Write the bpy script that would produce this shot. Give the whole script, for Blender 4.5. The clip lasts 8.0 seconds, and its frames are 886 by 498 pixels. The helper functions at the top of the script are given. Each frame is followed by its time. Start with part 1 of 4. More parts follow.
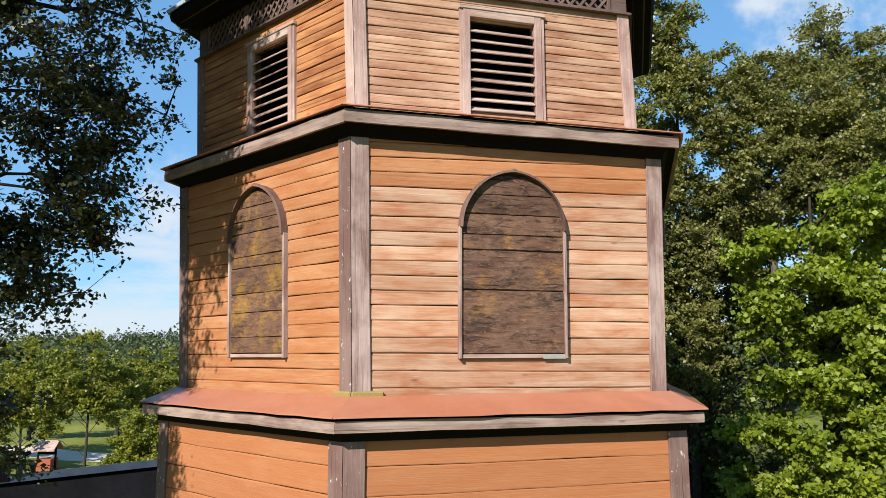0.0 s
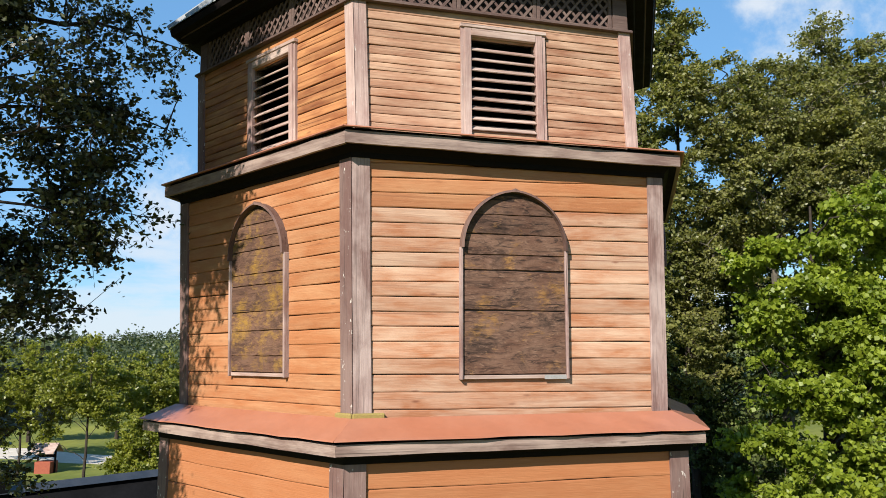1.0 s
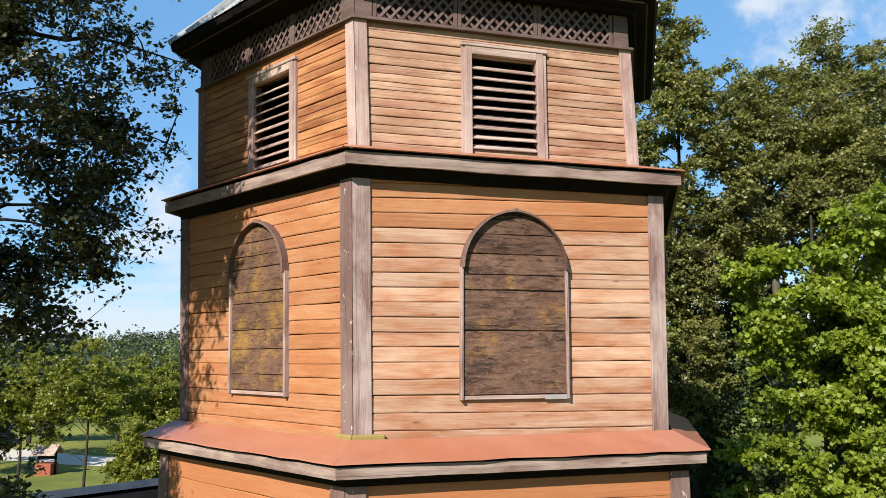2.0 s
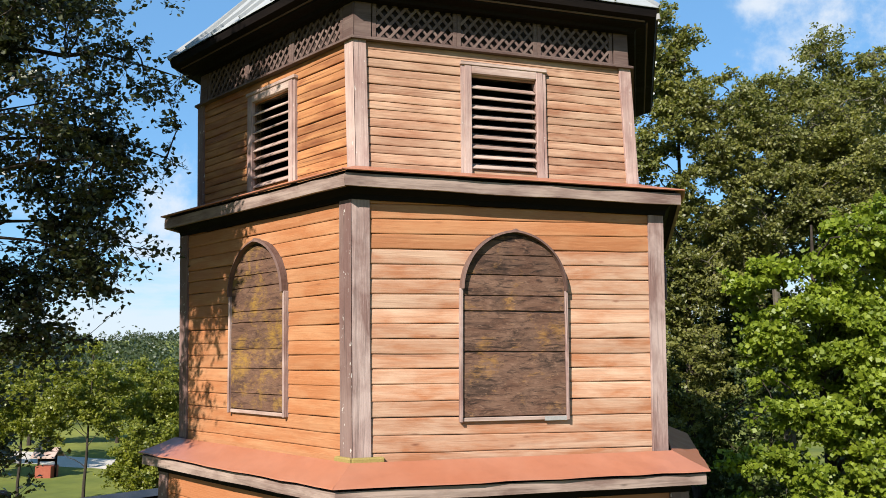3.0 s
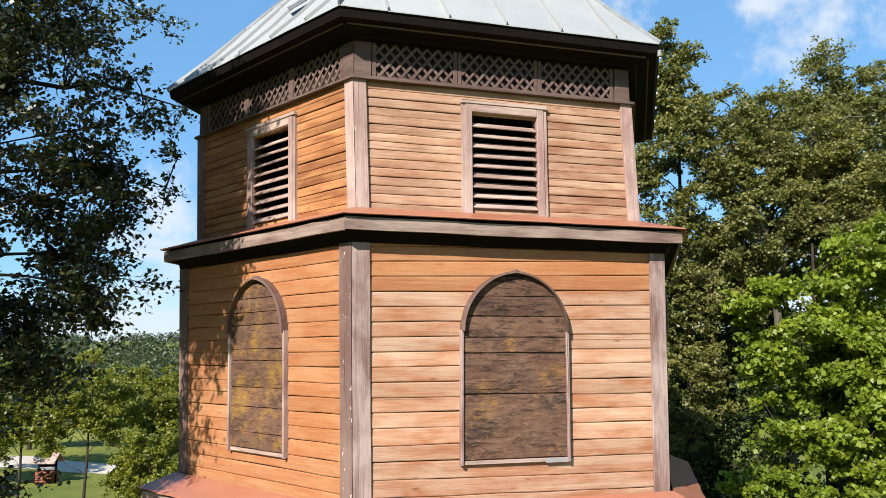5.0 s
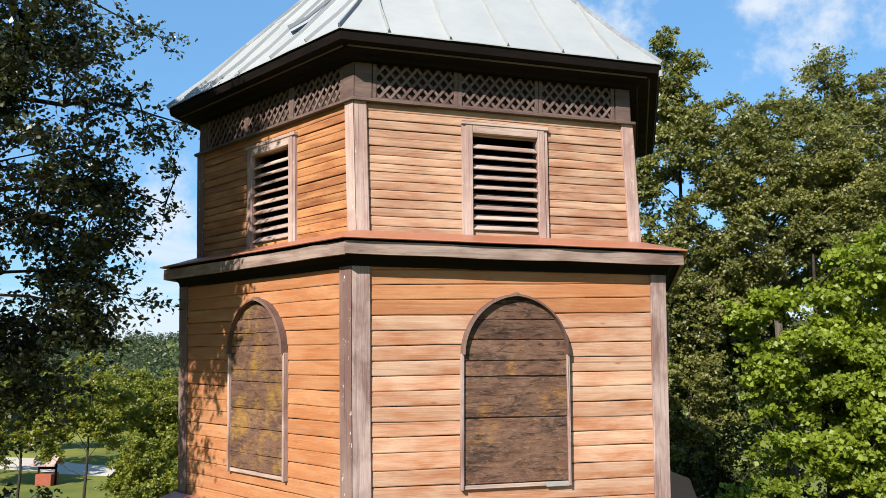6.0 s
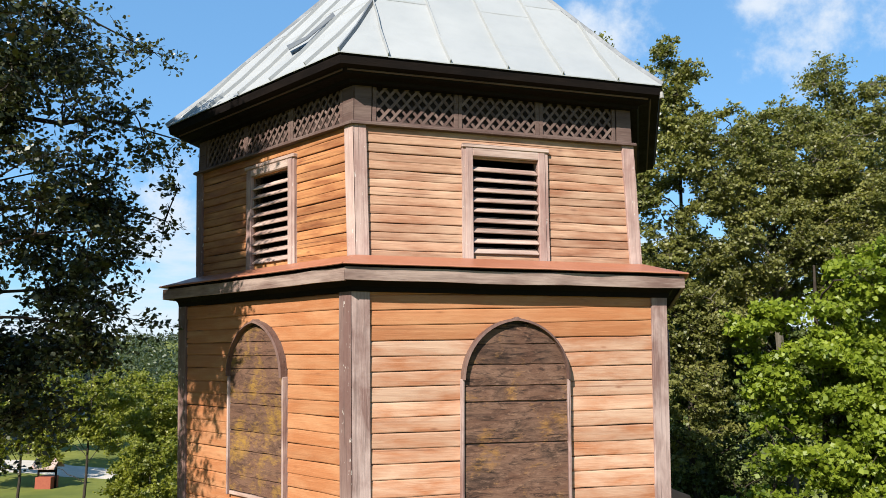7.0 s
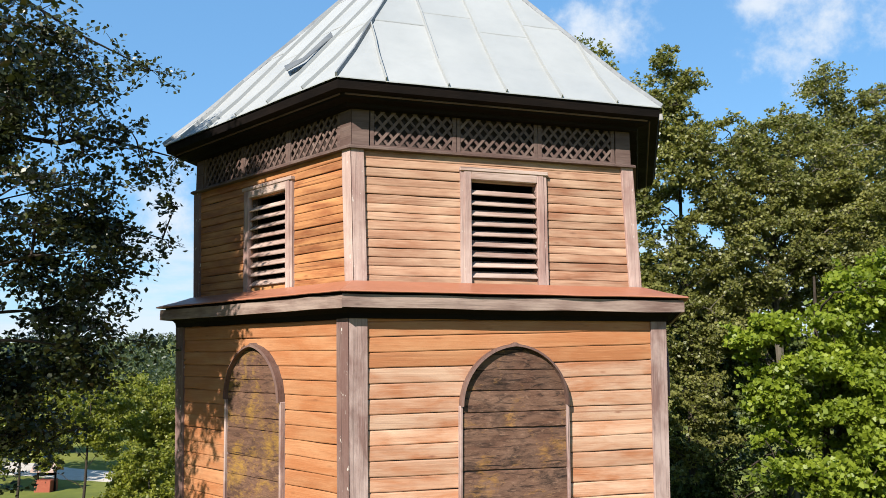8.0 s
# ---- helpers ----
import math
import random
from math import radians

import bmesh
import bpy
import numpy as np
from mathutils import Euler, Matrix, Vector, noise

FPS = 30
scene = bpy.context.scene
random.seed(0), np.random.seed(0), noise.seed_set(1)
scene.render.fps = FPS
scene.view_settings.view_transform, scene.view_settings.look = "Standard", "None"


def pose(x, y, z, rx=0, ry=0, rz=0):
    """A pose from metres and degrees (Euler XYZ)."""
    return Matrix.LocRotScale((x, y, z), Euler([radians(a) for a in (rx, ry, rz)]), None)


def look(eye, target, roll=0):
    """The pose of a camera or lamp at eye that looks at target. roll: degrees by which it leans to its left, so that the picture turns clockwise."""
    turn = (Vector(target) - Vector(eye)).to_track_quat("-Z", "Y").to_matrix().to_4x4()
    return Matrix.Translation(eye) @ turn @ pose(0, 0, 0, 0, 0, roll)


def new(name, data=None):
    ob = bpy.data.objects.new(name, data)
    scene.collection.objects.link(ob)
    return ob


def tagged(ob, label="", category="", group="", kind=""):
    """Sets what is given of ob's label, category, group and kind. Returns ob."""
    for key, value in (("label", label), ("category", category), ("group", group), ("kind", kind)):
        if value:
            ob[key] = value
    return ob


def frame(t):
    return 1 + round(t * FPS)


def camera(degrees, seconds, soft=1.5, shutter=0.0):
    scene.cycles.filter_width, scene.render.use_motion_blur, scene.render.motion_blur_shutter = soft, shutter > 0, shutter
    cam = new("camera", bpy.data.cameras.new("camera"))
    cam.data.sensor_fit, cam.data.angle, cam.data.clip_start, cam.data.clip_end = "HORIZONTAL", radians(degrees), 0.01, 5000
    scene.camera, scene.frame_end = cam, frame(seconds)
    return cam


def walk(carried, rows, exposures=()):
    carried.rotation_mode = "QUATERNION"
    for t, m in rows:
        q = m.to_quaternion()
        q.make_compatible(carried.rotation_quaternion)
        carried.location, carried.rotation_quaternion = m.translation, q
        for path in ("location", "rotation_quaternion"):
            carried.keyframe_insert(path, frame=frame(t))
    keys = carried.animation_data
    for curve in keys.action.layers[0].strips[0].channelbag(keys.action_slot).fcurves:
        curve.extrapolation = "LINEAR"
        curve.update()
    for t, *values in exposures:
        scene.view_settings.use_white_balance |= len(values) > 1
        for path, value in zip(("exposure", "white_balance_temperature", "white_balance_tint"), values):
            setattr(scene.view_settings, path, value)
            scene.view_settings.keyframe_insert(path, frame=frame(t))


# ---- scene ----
# Camera: a drone that climbs slowly in front of a hexagonal wooden bell tower.
cam = camera(59.9, 8.0, soft=0.8)
LIFT = 4.2          # height of the tower's second storey floor above the ground
ROWS = [
    (0.0, 0.0352, -7.5787, 0.2884, 0.005, 7.844, 0.184),
    (0.5, 0.0286, -7.5837, 0.3600, -0.011, 7.839, 0.192),
    (1.0, 0.0255, -7.5902, 0.4327, -0.018, 7.861, 0.176),
    (1.5, 0.0258, -7.5961, 0.5038, -0.002, 7.843, 0.146),
    (3.0, 0.0330, -7.6141, 0.7253, 0.042, 7.868, 0.115),
    (3.5, 0.0383, -7.6187, 0.7983, 0.045, 7.886, 0.135),
    (4.0, 0.0381, -7.6225, 0.8726, 0.045, 7.904, 0.168),
    (4.5, 0.0332, -7.6279, 0.9441, 0.050, 7.896, 0.159),
    (6.0, 0.0308, -7.6344, 1.1861, 0.076, 7.899, 0.093),
    (6.5, 0.0311, -7.6351, 1.2724, 0.074, 7.881, 0.080),
    (7.0, 0.0294, -7.6341, 1.3643, 0.072, 7.891, 0.106),
    (7.5, 0.0330, -7.6321, 1.4546, 0.064, 7.883, 0.104),
    (8.0, 0.0416, -7.6271, 1.5492, 0.061, 7.882, 0.134),
]
walk(cam, [(t, pose(x, y, z + LIFT, 90 + pitch, roll, yaw)) for t, x, y, z, yaw, pitch, roll in ROWS],
     exposures=((0.0, 0.98), (4.0, 1.08), (8.0, 1.08)))

# ---- light ----
SUN_AZ, SUN_EL = -117.0, 35.0      # degrees; the sun stands behind the camera and to its left
sun_data = bpy.data.lights.new("sun", "SUN")
sun_data.energy, sun_data.angle, sun_data.color = 5.0, radians(0.55), (1.0, 0.945, 0.87)
sun = new("sun", sun_data)
sun_dir = Vector((math.cos(radians(SUN_AZ)) * math.cos(radians(SUN_EL)), math.sin(radians(SUN_AZ)) * math.cos(radians(SUN_EL)), math.sin(radians(SUN_EL))))
sun.matrix_world = look(sun_dir * 60, (0, 0, 0))

world = bpy.data.worlds.new("sky")
scene.world = world
world.use_nodes = True
wt = world.node_tree
wt.nodes.clear()


def wnode(kind, **values):
    n = wt.nodes.new(kind)
    for k, v in values.items():
        n.inputs[k].default_value = v
    return n


sky = wt.nodes.new("ShaderNodeTexSky")
sky.sky_type = "NISHITA"
sky.sun_disc = False
sky.sun_elevation, sky.sun_rotation = radians(SUN_EL), radians(90 - SUN_AZ)
sky.air_density, sky.dust_density, sky.ozone_density = 1.0, 0.2, 1.5
tex = wt.nodes.new("ShaderNodeTexCoord")
billow = wnode("ShaderNodeTexNoise", Scale=11.0, Detail=9.0, Roughness=0.62)
stretch = wnode("ShaderNodeMapping", Scale=(1.0, 1.0, 4.0))
bank = wnode("ShaderNodeTexNoise", Scale=4.0, Detail=8.0, Roughness=0.55)
back = wnode("ShaderNodeBackground", Strength=0.086)
wout = wt.nodes.new("ShaderNodeOutputWorld")


def wmath(op, a, b):
    n = wt.nodes.new("ShaderNodeMath")
    n.operation = op
    for i, v in enumerate((a, b)):
        if isinstance(v, (int, float)):
            n.inputs[i].default_value = v
        else:
            wt.links.new(v, n.inputs[i])
    return n.outputs[0]


def wramp(value, lo, hi):
    n = wt.nodes.new("ShaderNodeMapRange")
    n.interpolation_type = "SMOOTHSTEP"
    wt.links.new(value, n.inputs["Value"])
    n.inputs["From Min"].default_value, n.inputs["From Max"].default_value = lo, hi
    return n.outputs["Result"]


wt.links.new(tex.outputs["Generated"], billow.inputs["Vector"])
wt.links.new(tex.outputs["Generated"], stretch.inputs["Vector"])
wt.links.new(stretch.outputs["Vector"], bank.inputs["Vector"])
xyz = wt.nodes.new("ShaderNodeSeparateXYZ")
wt.links.new(tex.outputs["Generated"], xyz.inputs["Vector"])
# a bank of thin cloud low over the horizon, all the way round
low = wmath("SUBTRACT", bank.outputs["Fac"], wmath("MULTIPLY", xyz.outputs["Z"], 1.1))
cover = wmath("MULTIPLY", wramp(low, 0.30, 0.50), 0.78)
# single fair-weather clouds: bearing and height in degrees, size
for bearing, height, size in ((76.5, 22.5, 0.060), (63.5, 21.0, 0.075), (66.5, 23.5, 0.05), (110.0, 9.0, 0.07), (40.0, 26.0, 0.10), (150.0, 24.0, 0.12), (200.0, 30.0, 0.12), (255.0, 45.0, 0.14), (320.0, 28.0, 0.13)):
    a, h = radians(bearing), radians(height)
    far = wt.nodes.new("ShaderNodeVectorMath")
    far.operation = "DISTANCE"
    wt.links.new(tex.outputs["Generated"], far.inputs[0])
    far.inputs[1].default_value = (math.cos(a) * math.cos(h), math.sin(a) * math.cos(h), math.sin(h))
    edge = wmath("ADD", wmath("DIVIDE", far.outputs["Value"], size), wmath("MULTIPLY", billow.outputs["Fac"], 4.2))
    cover = wmath("MAXIMUM", cover, wmath("MULTIPLY", wramp(edge, 3.1, 1.9), 0.9))
mix = wt.nodes.new("ShaderNodeMixRGB")
mix.inputs["Color2"].default_value = (4.6, 5.0, 5.5, 1)
wt.links.new(cover, mix.inputs["Fac"])
tint = wt.nodes.new("ShaderNodeMixRGB")
tint.blend_type = "MULTIPLY"
tint.inputs["Fac"].default_value = 1.0
tint.inputs["Color2"].default_value = (0.88, 1.12, 1.18, 1)
wt.links.new(sky.outputs["Color"], tint.inputs["Color1"])
even = wt.nodes.new("ShaderNodeMixRGB")       # flat blue mixed in all round evens the clear sky out
even.inputs["Fac"].default_value = 0.62
even.inputs["Color2"].default_value = (1.0, 2.45, 4.7, 1)
wt.links.new(tint.outputs["Color"], even.inputs["Color1"])
wt.links.new(even.outputs["Color"], mix.inputs["Color1"])
wt.links.new(mix.outputs["Color"], back.inputs["Color"])
wt.links.new(back.outputs["Background"], wout.inputs["Surface"])


# ---- materials ----
def shader(name, rough=0.7, metal=0.0, spec=0.5):
    m = bpy.data.materials.new(name)
    m.use_nodes = True
    b = m.node_tree.nodes["Principled BSDF"]
    b.inputs["Roughness"].default_value, b.inputs["Metallic"].default_value = rough, metal
    b.inputs["Specular IOR Level"].default_value = spec
    return m, m.node_tree, b


def add(nt, kind, **values):
    n = nt.nodes.new(kind)
    for k, v in values.items():
        n.inputs[k].default_value = v
    return n


def mixer(nt, fac, a, b, mode="MIX"):
    n = nt.nodes.new("ShaderNodeMixRGB")
    n.blend_type = mode
    for socket, v in (("Fac", fac), ("Color1", a), ("Color2", b)):
        if isinstance(v, (int, float)):
            n.inputs[socket].default_value = v
        elif isinstance(v, tuple):
            n.inputs[socket].default_value = (*v, 1)
        else:
            nt.links.new(v, n.inputs[socket])
    return n.outputs["Color"]


def span(nt, value, lo, hi, out_lo=0.0, out_hi=1.0):
    n = nt.nodes.new("ShaderNodeMapRange")
    nt.links.new(value, n.inputs["Value"])
    n.inputs["From Min"].default_value, n.inputs["From Max"].default_value = lo, hi
    n.inputs["To Min"].default_value, n.inputs["To Max"].default_value = out_lo, out_hi
    return n.outputs["Result"]


def own_space(nt, scale, spread=37.0):
    """The object's own coordinates, shifted by chance from piece to piece."""
    co = nt.nodes.new("ShaderNodeTexCoord")
    info = nt.nodes.new("ShaderNodeObjectInfo")
    mul = nt.nodes.new("ShaderNodeVectorMath")
    mul.operation = "SCALE"
    mul.inputs[0].default_value = (spread, spread * 0.7, spread * 1.3)
    nt.links.new(info.outputs["Random"], mul.inputs["Scale"])
    plus = nt.nodes.new("ShaderNodeVectorMath")
    nt.links.new(co.outputs["Object"], plus.inputs[0])
    nt.links.new(mul.outputs["Vector"], plus.inputs[1])
    mp = add(nt, "ShaderNodeMapping", Scale=scale)
    nt.links.new(plus.outputs["Vector"], mp.inputs["Vector"])
    return mp.outputs["Vector"], info.outputs["Random"]


def noise_at(nt, vec, scale, detail=4.0, rough=0.55, distort=0.0):
    n = add(nt, "ShaderNodeTexNoise", Scale=scale, Detail=detail, Roughness=rough, Distortion=distort)
    if vec is not None:
        nt.links.new(vec, n.inputs["Vector"])
    return n.outputs["Fac"]


def bump(nt, b, height, strength, dist):
    n = add(nt, "ShaderNodeBump", Strength=strength, Distance=dist)
    nt.links.new(height, n.inputs["Height"])
    nt.links.new(n.outputs["Normal"], b.inputs["Normal"])


def timber(name, paint, bare, dark, wear=(0.42, 0.62), along=0, rough=0.72, vary=0.18, knots=0.0, patch=1.3, spec=0.3, stain=0.0, across=7.0, streaks=0.42, cracks=0.7, flecks=0.0):
    """Painted or bare wood with grain along one of the piece's own axes."""
    m, nt, b = shader(name, rough, 0, spec)
    sc = [48.0, 48.0, 48.0]
    sc[along] = 1.7
    vec, rnd = own_space(nt, tuple(sc))
    grain = noise_at(nt, vec, 1.0, 6, 0.62, 0.6)
    fine = noise_at(nt, vec, 3.2, 3, 0.6)
    wide = [3.0, 3.0, across]
    wide[along] = 1.6
    vec2, _ = own_space(nt, tuple(wide))
    blotch = noise_at(nt, vec2, patch, 5, 0.6, 0.3)
    geo = nt.nodes.new("ShaderNodeNewGeometry")
    weather = noise_at(nt, geo.outputs["Position"], 1.5, 4, 0.6)
    worn = span(nt, mixer(nt, 0.22, blotch, weather), *wear)
    col = mixer(nt, worn, paint, bare)
    streak = span(nt, grain, 0.48, 0.72)
    col = mixer(nt, streak, col, mixer(nt, streaks, col, dark))
    tone = span(nt, rnd, 0, 1, 1 - vary, 1 + vary)
    comb = nt.nodes.new("ShaderNodeCombineColor")
    for i in range(3):
        nt.links.new(tone, comb.inputs[i])
    col = mixer(nt, 1.0, col, comb.outputs["Color"], "MULTIPLY")
    if knots:
        v = add(nt, "ShaderNodeTexVoronoi", Scale=1.0)
        ks = [11.0, 11.0, 11.0]
        ks[along] = 3.2
        vk, _ = own_space(nt, tuple(ks))
        nt.links.new(vk, v.inputs["Vector"])
        kn = span(nt, v.outputs["Distance"], 0.03, 0.13, knots, 0.0)
        col = mixer(nt, kn, col, dark)
    if stain:
        vs, _ = own_space(nt, (5.0, 5.0, 20.0))
        col = mixer(nt, span(nt, noise_at(nt, vs, 1.0, 5, 0.65, 0.5), 0.46, 0.66, 0.0, stain), col, dark)
        col = mixer(nt, span(nt, noise_at(nt, vec, 1.7, 5, 0.7), 0.60, 0.70, 0.0, 0.6), col, tuple(c * 1.15 for c in bare))
    thin = [70.0, 70.0, 70.0]
    thin[along] = 0.9
    vec3, _ = own_space(nt, tuple(thin))
    split = noise_at(nt, vec3, 1.0, 2, 0.5, 0.4)
    crack = span(nt, split, 0.66, 0.72, 0.0, cracks)
    col = mixer(nt, crack, col, dark)
    silver = span(nt, fine, 0.55, 0.8, 0.0, 0.45)
    col = mixer(nt, silver, col, tuple(min(1.0, c * 1.25) for c in bare))
    if flecks:
        vf, _ = own_space(nt, (34.0, 34.0, 16.0))
        col = mixer(nt, span(nt, noise_at(nt, vf, 1.0, 3, 0.6), 0.66, 0.70, 0.0, flecks), col, (0.50, 0.45, 0.40))
    nt.links.new(col, b.inputs["Base Color"])
    nt.links.new(span(nt, blotch, 0.3, 0.7, rough - 0.1, rough + 0.15), b.inputs["Roughness"])
    both = mixer(nt, 0.4, grain, fine)
    bump(nt, b, both, 0.7, 0.006)
    return m


def plain(name, a, b_col, scale=6.0, rough=0.7, metal=0.0, relief=0.2, spec=0.4, own=True, grit=0.35):
    m, nt, b = shader(name, rough, metal, spec)
    if own:
        vec, rnd = own_space(nt, (1, 1, 1))
    else:
        geo = nt.nodes.new("ShaderNodeNewGeometry")
        vec = geo.outputs["Position"]
    n1 = noise_at(nt, vec, scale, 6, 0.6)
    n2 = noise_at(nt, vec, scale * 9, 4, 0.6)
    col = mixer(nt, span(nt, n1, 0.35, 0.68), a, b_col)
    col = mixer(nt, span(nt, n2, 0.4, 0.75, 0, grit), col, tuple(c * 0.45 for c in a))
    nt.links.new(col, b.inputs["Base Color"])
    nt.links.new(span(nt, n1, 0.3, 0.7, max(rough - 0.1, 0.05), min(rough + 0.12, 1)), b.inputs["Roughness"])
    bump(nt, b, n2, relief, 0.006)
    return m


def foliage(name, dark, light, glow=0.35, rough=0.45):
    """Leaves: two tones from leaf to leaf, some light passing through."""
    m, nt, b = shader(name, rough, 0, 0.4)
    geo = nt.nodes.new("ShaderNodeNewGeometry")
    n = noise_at(nt, geo.outputs["Position"], 0.9, 3, 0.6)
    f = mixer(nt, 0.5, span(nt, n, 0.3, 0.7), geo.outputs["Random Per Island"])
    col = mixer(nt, f, dark, light)
    nt.links.new(col, b.inputs["Base Color"])
    thin = nt.nodes.new("ShaderNodeBsdfTranslucent")
    nt.links.new(mixer(nt, 1.0, col, (1.5, 1.6, 0.6), "MULTIPLY"), thin.inputs["Color"])
    mx = add(nt, "ShaderNodeMixShader", Fac=glow)
    nt.links.new(b.outputs["BSDF"], mx.inputs[1])
    nt.links.new(thin.outputs["BSDF"], mx.inputs[2])
    nt.links.new(mx.outputs["Shader"], nt.nodes["Material Output"].inputs["Surface"])
    return m


def old_planks(name, brown, pale, dark, ochre, grown, amount):
    """Bare boards gone black and flaky, with lichen in patches that run over the joints."""
    m, nt, b = shader(name, 0.85, 0, 0.2)
    co = nt.nodes.new("ShaderNodeTexCoord").outputs["Object"]

    def field(scale, size, detail=5, rough=0.62, distort=0.3):
        mp = add(nt, "ShaderNodeMapping", Scale=scale)
        nt.links.new(co, mp.inputs["Vector"])
        return noise_at(nt, mp.outputs["Vector"], size, detail, rough, distort)

    wide = field((3.0, 3.0, 6.0), 1.0)
    streak = field((4.5, 4.5, 24.0), 1.0, 9, 0.78, 1.0)
    crust = field((17.0, 17.0, 46.0), 1.0, 4, 0.7)
    lichen = field((3.2, 3.2, 4.2), 1.0, 6, 0.66, 0.4)
    split = field((2.6, 2.6, 70.0), 1.0, 3, 0.5, 0.5)
    col = mixer(nt, span(nt, wide, 0.36, 0.64), brown, tuple((p + q) / 2 for p, q in zip(brown, pale)))
    col = mixer(nt, span(nt, streak, 0.50, 0.62, 0.0, 0.85), col, dark)
    sooty = field((2.2, 2.2, 5.0), 1.3, 6, 0.7, 0.6)
    col = mixer(nt, span(nt, sooty, 0.49, 0.66, 0.0, 0.85), col, dark)
    col = mixer(nt, span(nt, streak, 0.44, 0.30, 0.0, 0.40), col, pale)
    col = mixer(nt, span(nt, crust, 0.56, 0.68, 0.0, 0.65), col, pale)
    col = mixer(nt, span(nt, mixer(nt, 0.3, lichen, crust), *grown, 0.0, amount), col, ochre)
    col = mixer(nt, span(nt, split, 0.68, 0.72, 0.0, 0.9), col, dark)
    info = nt.nodes.new("ShaderNodeObjectInfo")
    tone = nt.nodes.new("ShaderNodeCombineColor")
    for i in range(3):
        nt.links.new(span(nt, info.outputs["Random"], 0, 1, 0.82, 1.18), tone.inputs[i])
    nt.links.new(mixer(nt, 1.0, col, tone.outputs["Color"], "MULTIPLY"), b.inputs["Base Color"])
    bump(nt, b, mixer(nt, 0.5, streak, crust), 0.9, 0.010)
    return m


PLANK = old_planks("dark_weathered_plank", (0.084, 0.041, 0.026), (0.190, 0.114, 0.078), (0.008, 0.0055, 0.005), (0.22, 0.108, 0.026), (0.54, 0.64), 0.7)
LICHEN = old_planks("lichen_grown_plank", (0.112, 0.056, 0.036), (0.170, 0.098, 0.062), (0.040, 0.021, 0.015), (0.265, 0.145, 0.026), (0.49, 0.62), 0.80)
PAINTED = timber("bleached_orange_paint", (0.300, 0.120, 0.054), (0.410, 0.260, 0.174), (0.13, 0.046, 0.024), (0.39, 0.62), 0, vary=0.12, knots=0.85, streaks=0.32, cracks=0.6)
LOWER = timber("sound_orange_paint", (0.285, 0.105, 0.040), (0.310, 0.132, 0.056), (0.14, 0.05, 0.02), (0.45, 0.75), 0, vary=0.05, knots=0.25, streaks=0.12, cracks=0.15)
# side 0's light difference sits in this deeper orange; front top rows kept paint
DEEPTONE = timber("deep_tone_orange_paint", (0.288, 0.110, 0.042), (0.350, 0.176, 0.084), (0.125, 0.046, 0.018), (0.42, 0.70), 0, vary=0.07, knots=0.4, streaks=0.20, cracks=0.3)
# brown for side 0 only, with the light difference between sides in its colour
UPPERSIDETONE = timber("side_tone_brown_board", (0.200, 0.068, 0.024), (0.385, 0.178, 0.068), (0.07, 0.026, 0.012), (0.38, 0.62), 0, vary=0.16, knots=0.5, streaks=0.5)
UPPER = timber("faded_brown_board", (0.228, 0.100, 0.052), (0.385, 0.242, 0.158), (0.085, 0.036, 0.020), (0.36, 0.62), 0, vary=0.15, knots=0.6, streaks=0.46)
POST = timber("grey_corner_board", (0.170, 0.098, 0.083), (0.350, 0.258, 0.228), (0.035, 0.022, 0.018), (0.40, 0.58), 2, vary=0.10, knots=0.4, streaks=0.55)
# own brown of tier 1 boards, also stands for shade on side 0
POSTBROWNSHADE = timber("brown_and_shaded_corner_board", (0.120, 0.066, 0.056), (0.185, 0.122, 0.104), (0.035, 0.022, 0.018), (0.42, 0.62), 2, vary=0.06, knots=0.3, flecks=0.8)
FASCIA = timber("grey_fascia_board", (0.125, 0.074, 0.060), (0.275, 0.200, 0.165), (0.045, 0.028, 0.022), (0.36, 0.56), 0, vary=0.08, knots=0.7)
FRAMEWOOD = timber("grey_frame_wood", (0.235, 0.140, 0.118), (0.400, 0.292, 0.250), (0.06, 0.036, 0.03), (0.38, 0.60), 2, vary=0.08, flecks=0.5)
FRAMEFLAT = timber("grey_frame_rail_wood", (0.230, 0.142, 0.112), (0.375, 0.282, 0.235), (0.06, 0.036, 0.03), (0.36, 0.60), 0, vary=0.10)
ARCHWOOD = timber("brown_arch_trim", (0.080, 0.040, 0.031), (0.135, 0.080, 0.062), (0.03, 0.017, 0.012), (0.40, 0.62), 2, vary=0.08)
LATTICE = timber("brown_lattice_wood", (0.080, 0.046, 0.037), (0.135, 0.092, 0.076), (0.035, 0.02, 0.016), (0.42, 0.66), 0, vary=0.12)
# near-black wood: the shade under the eaves is put into this colour
DARKWOOD = timber("shade_black_wood", (0.005, 0.0035, 0.003), (0.010, 0.0065, 0.005), (0.003, 0.002, 0.002), (0.42, 0.66), 0, vary=0.1, spec=0.08)
# near-black backing for the walls, planks, lattice and louvres
BACKING = plain("near_black_inner_boards", (0.0217, 0.0124, 0.00868), (0.0372, 0.0217, 0.0155), 5)
SKIRT = plain("red_painted_tin", (0.285, 0.104, 0.056), (0.315, 0.132, 0.078), 1.6, 0.45, 0.0, 0.05, grit=0.15)
TIN = plain("grey_galvanised_tin", (0.268, 0.276, 0.272), (0.300, 0.306, 0.300), 1.1, 0.6, 0.12, 0.02, grit=0.09)
SEAM = plain("grey_seam_tin", (0.1488, 0.155, 0.1612), (0.2232, 0.2294, 0.2356), 3, 0.5, 0.3, 0.05)
FLAPTIN = plain("dull_lead_flap", (0.093, 0.0992, 0.1054), (0.1364, 0.1426, 0.1426), 5, 0.6, 0.2, 0.1)
